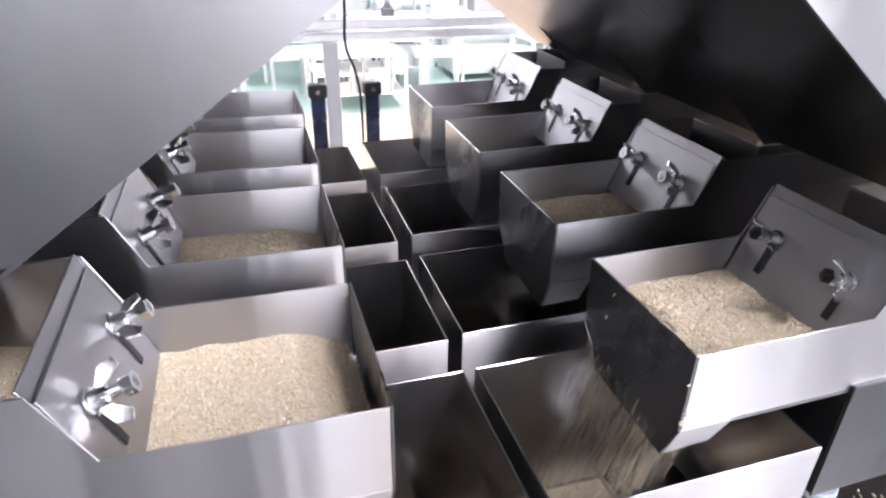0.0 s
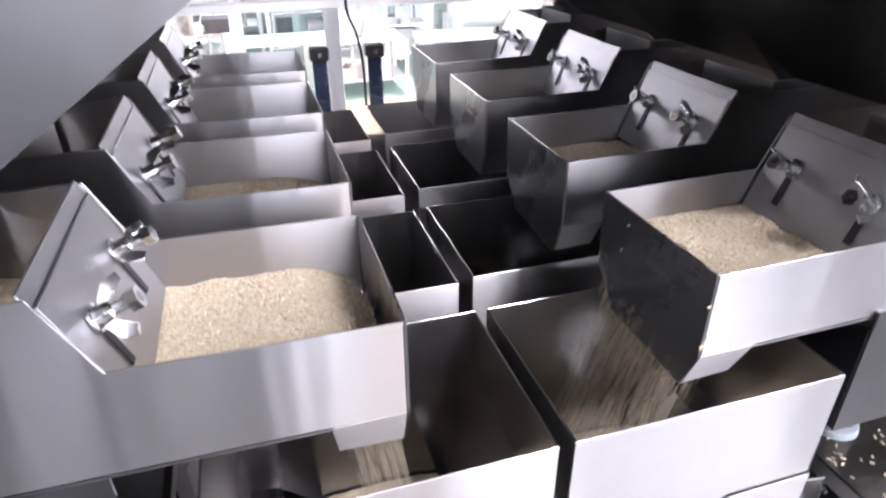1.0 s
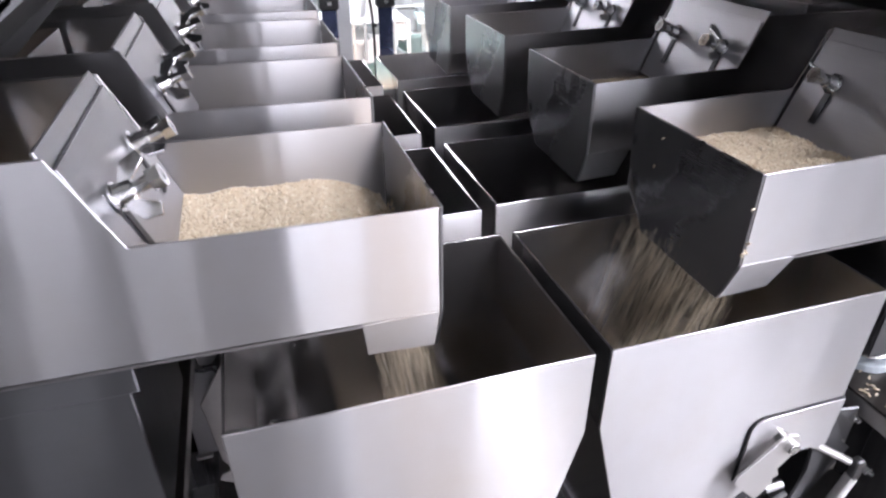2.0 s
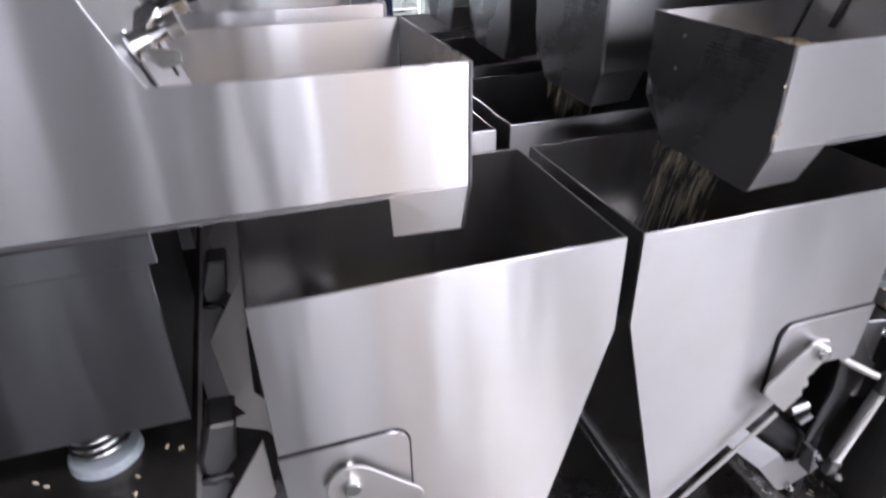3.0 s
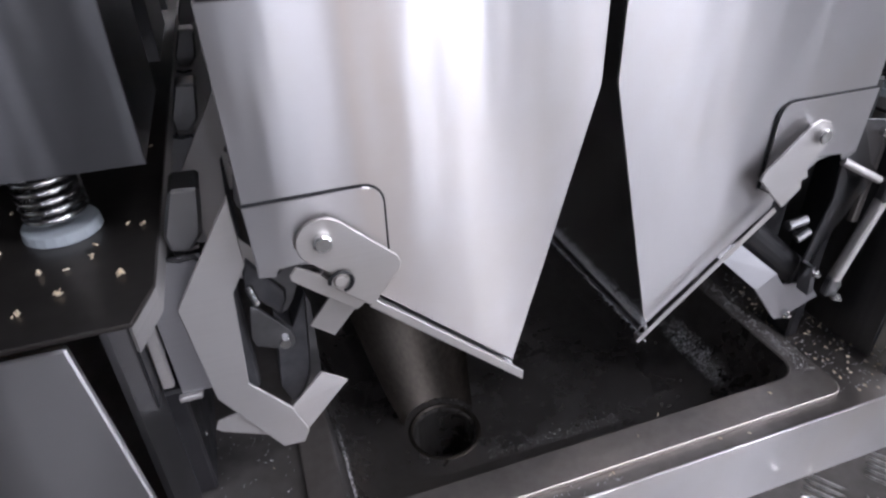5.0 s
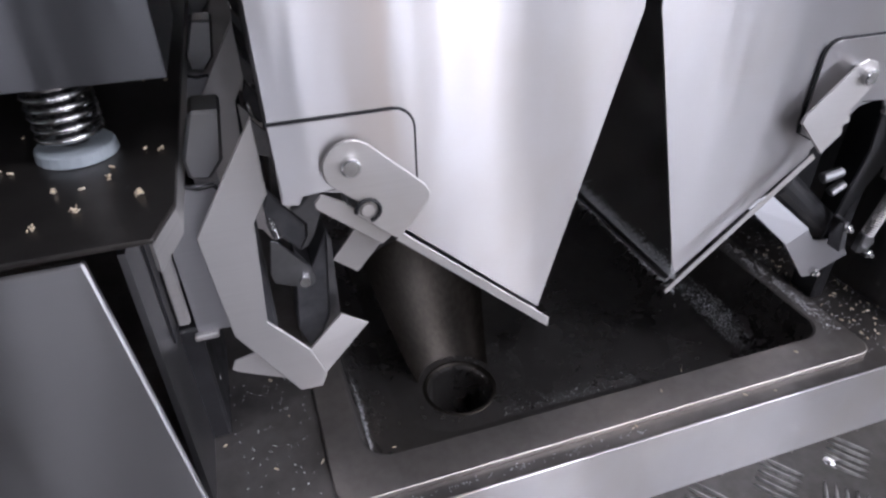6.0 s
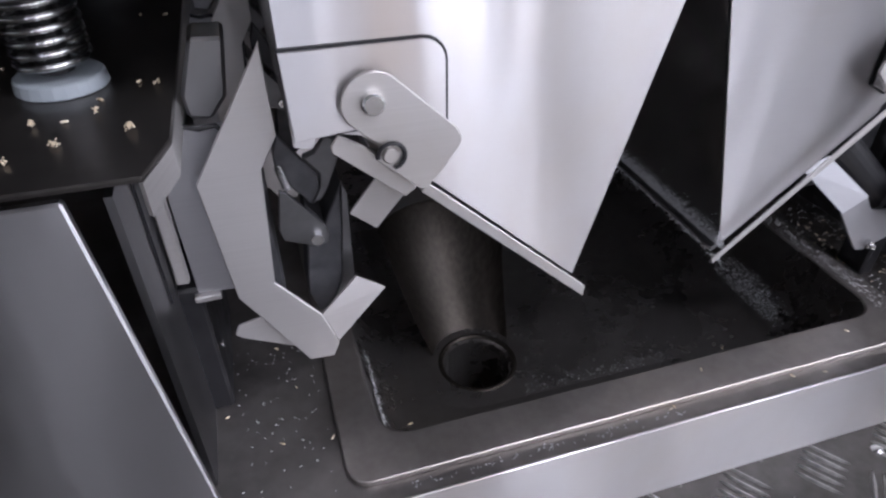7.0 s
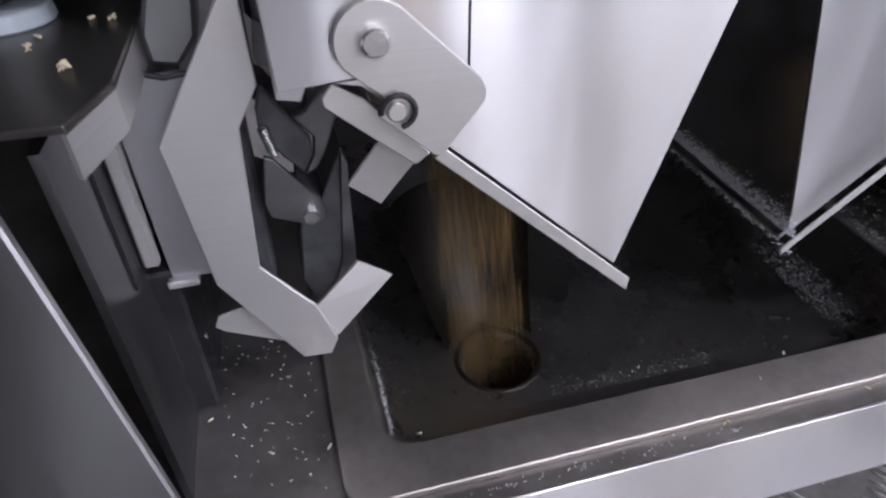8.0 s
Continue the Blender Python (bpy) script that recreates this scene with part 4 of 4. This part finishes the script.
def heap(label, x0, x1, y0, y1, z_of, n_grains, seed):
    """Rice lying in a pan: an uneven bed with loose grains over it."""
    rng = random.Random(seed)
    h = thing("rice", pose(0, 0, 0), label, "rice", kind="stuff")
    nx, ny = 46, 40

    def zz(x, y):
        return z_of(x, y) + 0.0018 * noise.noise((x * 60, y * 60, seed)) + 0.0006 * noise.noise((x * 190, y * 190, seed))
    bm = B()
    g = [[bm.verts.new((x0 + (x1 - x0) * i / nx, y0 + (y1 - y0) * j / ny, zz(x0 + (x1 - x0) * i / nx, y0 + (y1 - y0) * j / ny))) for j in range(ny + 1)] for i in range(nx + 1)]
    for i in range(nx):
        for j in range(ny):
            bm.faces.new((g[i][j], g[i + 1][j], g[i + 1][j + 1], g[i][j + 1]))
    part("rice_bed", bm, RICE_BED, h, smooth=True)
    pts = []
    for _ in range(n_grains):
        x, y = rng.uniform(min(x0, x1) + 0.002, max(x0, x1) - 0.002), rng.uniform(y0 + 0.002, y1 - 0.002)
        pts.append((x, y, zz(x, y) + rng.uniform(-0.0007, 0.0005)))
    ob = new("loose_grains", grains("loose_grains", pts, rng))
    ob.parent = h
    return h


def pan_level(s, x_lip, top, full):
    """Height of the rice over a pan's floor: thick at the gate, thinning out to the lip."""
    def f(x, y):
        u = (x - x_lip) * s
        t = min(1.0, max(0.0, (u - 0.002) / 0.055))
        edge = 0.004 * math.sin(y * 40)
        return top - 0.0655 + full * (0.30 + 0.70 * math.sin(t * math.pi / 2)) + edge * t * 0.3
    return f


for s, x_lip, top, k, full, n in ((-1, -0.100, LZ, 0, 0.0285, 5200), (-1, -0.100, LZ, 1, 0.020, 3000), (-1, -0.100, LZ, 2, 0.006, 1000), (1, 0.1135, RZ, 0, 0.034, 5200), (1, 0.1135, RZ, 1, 0.024, 3600), (1, 0.1135, RZ, 2, 0.010, 1500)):
    xl, y0 = x_lip + k * PAN_STEP[s], (0.017 if s < 0 else 0.018) + k * PAN_PITCH[s]
    heap("pale cream rice spread in the feeder pan", xl + s * 0.004, xl + s * 0.149, y0 + 0.002, y0 + 0.142, pan_level(s, xl, top, full), n, 11 + k + (5 if s > 0 else 0))
    heap("pale cream rice behind the gate of the pan", xl + s * 0.165, xl + s * 0.40, y0 + 0.002, y0 + 0.142,
         lambda x, y, s=s, xl=xl, top=top: top - 0.022 + 0.03 * min(1, ((x - xl) * s - 0.165) / 0.2), 1500 if k < 2 else 500, 31 + k + (5 if s > 0 else 0))

for s, x0, k in ((-1, -0.003, 0), (1, 0.0125, 0), (1, 0.0155, 1)):
    heap("pale cream rice lying in the weigh bucket", x0 + s * 0.036, x0 + s * 0.150, k * PITCH + 0.004, k * PITCH + 0.164,
         lambda x, y, s=s, x0=x0: Z - 0.190 + 0.008 * math.cos(((x - x0) * s - 0.1) * 18), 1800, 51 + k + (3 if s > 0 else 0))


def spilled(label, boxes, seed, size=1.0):
    rng = random.Random(seed)
    pts = []
    for x0, x1, y0, y1, z, n in boxes:
        for _ in range(n):
            pts.append((rng.uniform(x0, x1), rng.uniform(y0, y1), z + 0.0009))
    ob = new("spilled_rice", grains("spilled_rice", pts, rng, 0.1, size=size))
    return tagged(ob, label, "spilled rice", kind="stuff")


lumps = random.Random(75)
pts = []
for lx, ly, n in ((-0.331, -0.006, 12), (-0.300, 0.003, 14), (-0.349, -0.018, 6), (-0.318, 0.028, 6), (-0.292, 0.06, 5), (-0.345, 0.02, 5), (0.315, -0.02, 10), (0.335, 0.012, 8)):
    pts += [(lx + lumps.gauss(0, 0.0010), ly + lumps.gauss(0, 0.0010), Z - 0.1392 + lumps.uniform(0, 0.0024)) for _ in range(2 * n)]
tagged(new("spilled_rice", grains("spilled_rice", pts, lumps, 0.6, size=0.42)), "small clumps of rice stuck together on the shelf plates", "spilled rice", kind="stuff")
spilled("single rice grains spilled on the shelf plates", [(-0.42, -0.286, -0.04, 0.2, Z - 0.14, 20), (0.30, 0.44, -0.04, 0.2, Z - 0.14, 60), (0.30, 0.33, 0.0, 0.1, Z - 0.14, 20)], 71)
spilled("rice grains and crumbs spilled on the deck", [(-0.31, -0.232, -0.06, 0.1, DECK, 5), (0.27, 0.36, -0.06, 0.12, DECK, 110), (-0.22, 0.26, -0.06, -0.052, DECK, 4), (-0.22, 0.25, -0.044, -0.014, DECK + 0.0052, 4)], 72, 0.8)
stuck = random.Random(74)
pts = [(0.1105, 0.0155 + stuck.gauss(0, 0.0012), Z + 0.047 + stuck.gauss(0, 0.004)) for _ in range(5)] + [(0.1105, 0.018, Z + 0.078), (0.110, 0.12, Z + 0.09), (0.110, 0.125, Z + 0.065)]
tagged(new("stuck_rice", grains("stuck_rice", pts, stuck, 0.5, size=0.8)), "rice grains clinging to the pan corner", "spilled rice", kind="stuff")
dust = random.Random(73)
pts = []
# crumbs clinging along the lower edge of the first right bucket
for _ in range(2400):
    u = abs(dust.gauss(0.0, 0.0060))
    pts.append((0.0635 - 0.2535 * u, dust.uniform(-0.005, 0.165), Z - 0.2845 + u))
for _ in range(260):
    pts.append((0.0600, dust.uniform(-0.011, 0.165), Z - 0.291 + dust.gauss(0, 0.0012)))
# a drift of crumbs on the trough's slope, more on its rim and in its corner
for _ in range(900):
    w = dust.betavariate(1.6, 2.2)
    pts.append((0.2125 + 0.016 * w, 0.10 + dust.gauss(0, 0.032), DECK - 0.0655 + 0.026 * w))
pts += [(0.252 + dust.gauss(0, 0.004), dust.uniform(-0.02, 0.16), DECK + 0.0058) for _ in range(420)]
pts += [(-0.1905 + dust.gauss(0, 0.0006), dust.gauss(0.045, 0.028), DECK - 0.036 + dust.gauss(0, 0.007)) for _ in range(170)]
pts += [(dust.uniform(-0.05, 0.10), 0.062 + dust.gauss(0, 0.004), DECK - 0.0843) for _ in range(130)]
pts += [(dust.uniform(-0.30, -0.235), dust.uniform(-0.05, 0.12), DECK + 0.0006) for _ in range(90)]
pts += [(dust.uniform(0.25, 0.35), dust.uniform(-0.05, 0.3), DECK + 0.0006) for _ in range(700)]
pts += [(dust.uniform(-0.19, 0.03), dust.gauss(-0.059, 0.002), DECK + 0.0006) for _ in range(70)]
tagged(new("rice_dust", grains("rice_dust", pts, dust, 0.1, 0.0, 0.34, DUST)), "fine white rice crumbs on the dark steel", "rice dust", kind="stuff")


# ---- hall beyond the guard ----
def packing_machine(x, y, w, d, h, lab, body, rot=0):
    p = thing("packing_machine", pose(x, y, 0, 0, 0, rot), lab, "packing machine")
    bm = B()
    box(bm, -w / 2, w / 2, -d / 2, d / 2, 0.12, h * 0.55)
    part("cabinet", bm, body, p, bevel=0.02)
    for sx in (-1, 1):
        for sy in (-1, 1):
            bm = B()
            box(bm, sx * w * 0.47 - 0.03, sx * w * 0.47 + 0.03, sy * d * 0.47 - 0.03, sy * d * 0.47 + 0.03, 0, h)
            part("post", bm, ALU, p)
    bm = B()
    box(bm, -w * 0.52, w * 0.52, -d * 0.52, d * 0.52, h, h + 0.08)
    part("roof_panel", bm, WHITE, p, bevel=0.01)
    bm = B()
    box(bm, -w * 0.2, w * 0.2, -d * 0.2, d * 0.2, h * 0.55, h * 0.8)
    part("head_unit", bm, STEEL_DULL, p, bevel=0.02)
    bm = B()
    rod(bm, (-w * 0.42, -d * 0.55, h * 0.4), (w * 0.42, -d * 0.55, h * 0.4), 0.12, 20)
    part("film_roll", bm, WHITE, p)
    bm = B()
    box(bm, w * 0.22, w * 0.42, -d * 0.56, -d * 0.5, h * 0.6, h * 0.85)
    part("control_panel", bm, GREYP, p, bevel=0.01)
    for i in range(3):
        bm = B()
        box(bm, -w * 0.45 + i * w * 0.3, -w * 0.2 + i * w * 0.3, -d / 2 - 0.012, -d / 2 - 0.002, 0.2, h * 0.32)
        part("door", bm, body, p, bevel=0.004)
    return p


packing_machine(-1.2, 12.6, 2.2, 1.4, 2.1, "white packing machine standing on the hall floor", WHITE)
packing_machine(1.9, 13.0, 2.0, 1.5, 2.0, "pale teal packing machine with a white roof", TEAL)
packing_machine(4.6, 12.2, 1.8, 1.4, 2.2, "white packing machine with grey control panel", WHITE)
packing_machine(0.4, 16.2, 2.4, 1.5, 2.4, "grey packing machine near the end wall", GREYP)
packing_machine(3.4, 16.4, 2.4, 1.5, 2.4, "white packing machine near the end wall", WHITE)
packing_machine(-3.6, 15.0, 2.0, 1.5, 2.3, "pale teal packing machine beside the windows", TEAL)


def conveyor(x, y, length, h, rot, lab):
    c = thing("belt_conveyor", pose(x, y, 0, 0, 0, rot), lab, "belt conveyor")
    bm = B()
    box(bm, -length / 2, length / 2, -0.25, 0.25, h - 0.12, h - 0.04)
    part("frame", bm, WHITE, c, bevel=0.01)
    bm = B()
    box(bm, -length / 2, length / 2, -0.22, 0.22, h - 0.038, h)
    part("belt", bm, TEAL, c, bevel=0.01)
    for i in range(4):
        for sy in (-0.2, 0.2):
            bm = B()
            px = -length / 2 + 0.15 + i * (length - 0.3) / 3
            box(bm, px - 0.025, px + 0.025, sy - 0.025, sy + 0.025, 0, h - 0.12)
            part("leg", bm, ALU, c)
    return c


conveyor(0.3, 10.9, 3.4, 0.85, 4, "white belt conveyor with a pale teal belt")
conveyor(3.9, 10.6, 2.4, 0.8, -6, "white belt conveyor with a pale teal belt")


def line_module(x, y, h, seed, lab, body):
    """A light frame with small boxes, tubes and a hopper on it, part of the packing lines far off."""
    r = random.Random(seed)
    f = thing("line_module", pose(x, y, 0, 0, 0, r.uniform(-8, 8)), lab, "machine module")
    w, d = r.uniform(0.9, 1.5), r.uniform(0.6, 1.0)
    for sx in (-1, 1):
        for sy in (-1, 1):
            bm = B()
            box(bm, sx * w / 2 - 0.025, sx * w / 2 + 0.025, sy * d / 2 - 0.025, sy * d / 2 + 0.025, 0, h)
            part("post", bm, WHITE, f)
    for z in (0.35 * h, 0.7 * h, h):
        bm = B()
        box(bm, -w / 2, w / 2, -d / 2, d / 2, z - 0.03, z)
        part("shelf_board", bm, r.choice((WHITE, ALU, body)), f)
    for i in range(7):
        bx, bz = r.uniform(-w * 0.4, w * 0.4), r.choice((0.35 * h, 0.7 * h, h))
        bw, bh = r.uniform(0.06, 0.2), r.uniform(0.1, 0.4)
        bm = B()
        box(bm, bx - bw, bx + bw, -d * 0.45, -d * 0.45 + bw * 2, bz, bz + bh)
        part("unit", bm, r.choice((WHITE, WHITE, GREYP, body, ALU, DARKARM)), f, bevel=0.01)
    for i in range(3):
        bx = r.uniform(-w * 0.45, w * 0.45)
        bm = B()
        rod(bm, (bx, -d * 0.5, 0.35 * h), (bx, -d * 0.5, h), 0.025, 10)
        part("pipe", bm, r.choice((ALU, WHITE, GREYP)), f)
    bm = B()
    rod(bm, (0, 0, h), (0, 0, h + 0.35), 0.1, 16, 0.28)
    part("hopper", bm, ALU, f)
    return f


for i, (x, y, h, body) in enumerate(((-2.6, 11.2, 1.5, TEAL), (-0.9, 10.4, 1.1, WHITE), (0.9, 11.9, 1.6, GREYP), (2.4, 11.3, 1.3, WHITE), (3.3, 12.2, 1.7, TEAL), (-1.9, 14.4, 2.0, WHITE),
                                     (1.3, 14.6, 1.9, WHITE), (2.6, 14.9, 2.1, GREYP), (4.9, 14.4, 2.0, TEAL), (-0.3, 14.2, 1.7, TEAL), (5.2, 10.4, 1.4, WHITE), (1.6, 10.2, 0.9, WHITE))):
    line_module(x, y, h, 900 + i, "white and grey packing line module with small units", body)


# ---- falling rice ----
def batch(label, n, sx, sy, sz, seed, material=RICE):
    """A handful of grains that falls together."""
    rng = random.Random(seed)
    pts = [(rng.uniform(-sx, sx), rng.uniform(-sy, sy) if rng.random() < 0.7 else max(-sy, min(sy, rng.gauss(0, sy * 0.5))), rng.uniform(-sz, sz)) for _ in range(n)]
    ob = new("falling_rice", grains("falling_rice", pts, rng, upright=0.5, material=material))
    return tagged(ob, label, "falling rice", "falling rice", "stuff")


def fall(ob, t0, start, drop, drift):
    """Rows of a fall from rest under gravity; before it the handful lies at the chute, after it on the rice below."""
    x, y, z = start
    T = math.sqrt(2 * drop / 9.81)

    def at(t):
        f = min(drop, 0.5 * 9.81 * max(0.0, t - t0) ** 2)
        return pose(x + drift[0] * f / drop, y + drift[1] * f / drop, z - f)
    rows, last = [(0.0, at(0.0))], 0.0
    for fr in range(frame(max(t0, 0.034)), min(frame(t0 + T) + 1, frame(8.0)) + 1):
        t = (fr - 1) / FPS
        rows.append((t, at(t)))
        last = t
    if last < 7.99:
        rows.append((8.0, rows[-1][1]))
    return rows


FALLS = []


def stream(x, y, sx, sy, z, t0, t1, step, n, drop, drift, seed):
    t, i = t0, 0
    while t < t1:
        thin = 1.0 if t1 - t > 0.6 else 0.45
        ob = batch("pale rice grains pouring from the pan chute", int(n * thin), sx, sy, 0.018, seed + i)
        FALLS.append((ob, t, (x, y, z), drop, drift))
        t, i = t + step, i + 1


stream(0.136, 0.094, 0.018, 0.057, Z + 0.040, -0.25, 2.5, 0.0167, 400, 0.23, (-0.055, 0.014), 200)
stream(0.128, 0.106, 0.010, 0.034, Z + 0.042, 2.5, 3.7, 0.0334, 75, 0.235, (-0.03, 0.008), 700)
stream(-0.122, 0.082, 0.018, 0.036, Z + 0.052, -0.25, 2.5, 0.0167, 130, 0.24, (0.03, -0.01), 300)
stream(0.134, 0.312, 0.018, 0.036, Z + 0.042, 2.4, 3.6, 0.1, 90, 0.235, (-0.03, 0.0), 400)
# portions dropped below the buckets, in the shade-coloured rice
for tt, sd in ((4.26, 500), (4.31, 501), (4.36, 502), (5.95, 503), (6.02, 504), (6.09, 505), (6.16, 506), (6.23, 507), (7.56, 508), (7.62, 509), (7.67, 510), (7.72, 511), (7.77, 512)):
    ob = batch("rice portion dropping into the outlet, darkened as if shaded", 900, 0.032, 0.014, 0.05, sd, RICE_SHADED)
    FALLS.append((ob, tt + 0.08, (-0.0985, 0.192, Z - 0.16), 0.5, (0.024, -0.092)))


def motions():
    for ob, t0, start, drop, drift in FALLS:
        walk(ob, fall(ob, t0, start, drop, drift))


motions()
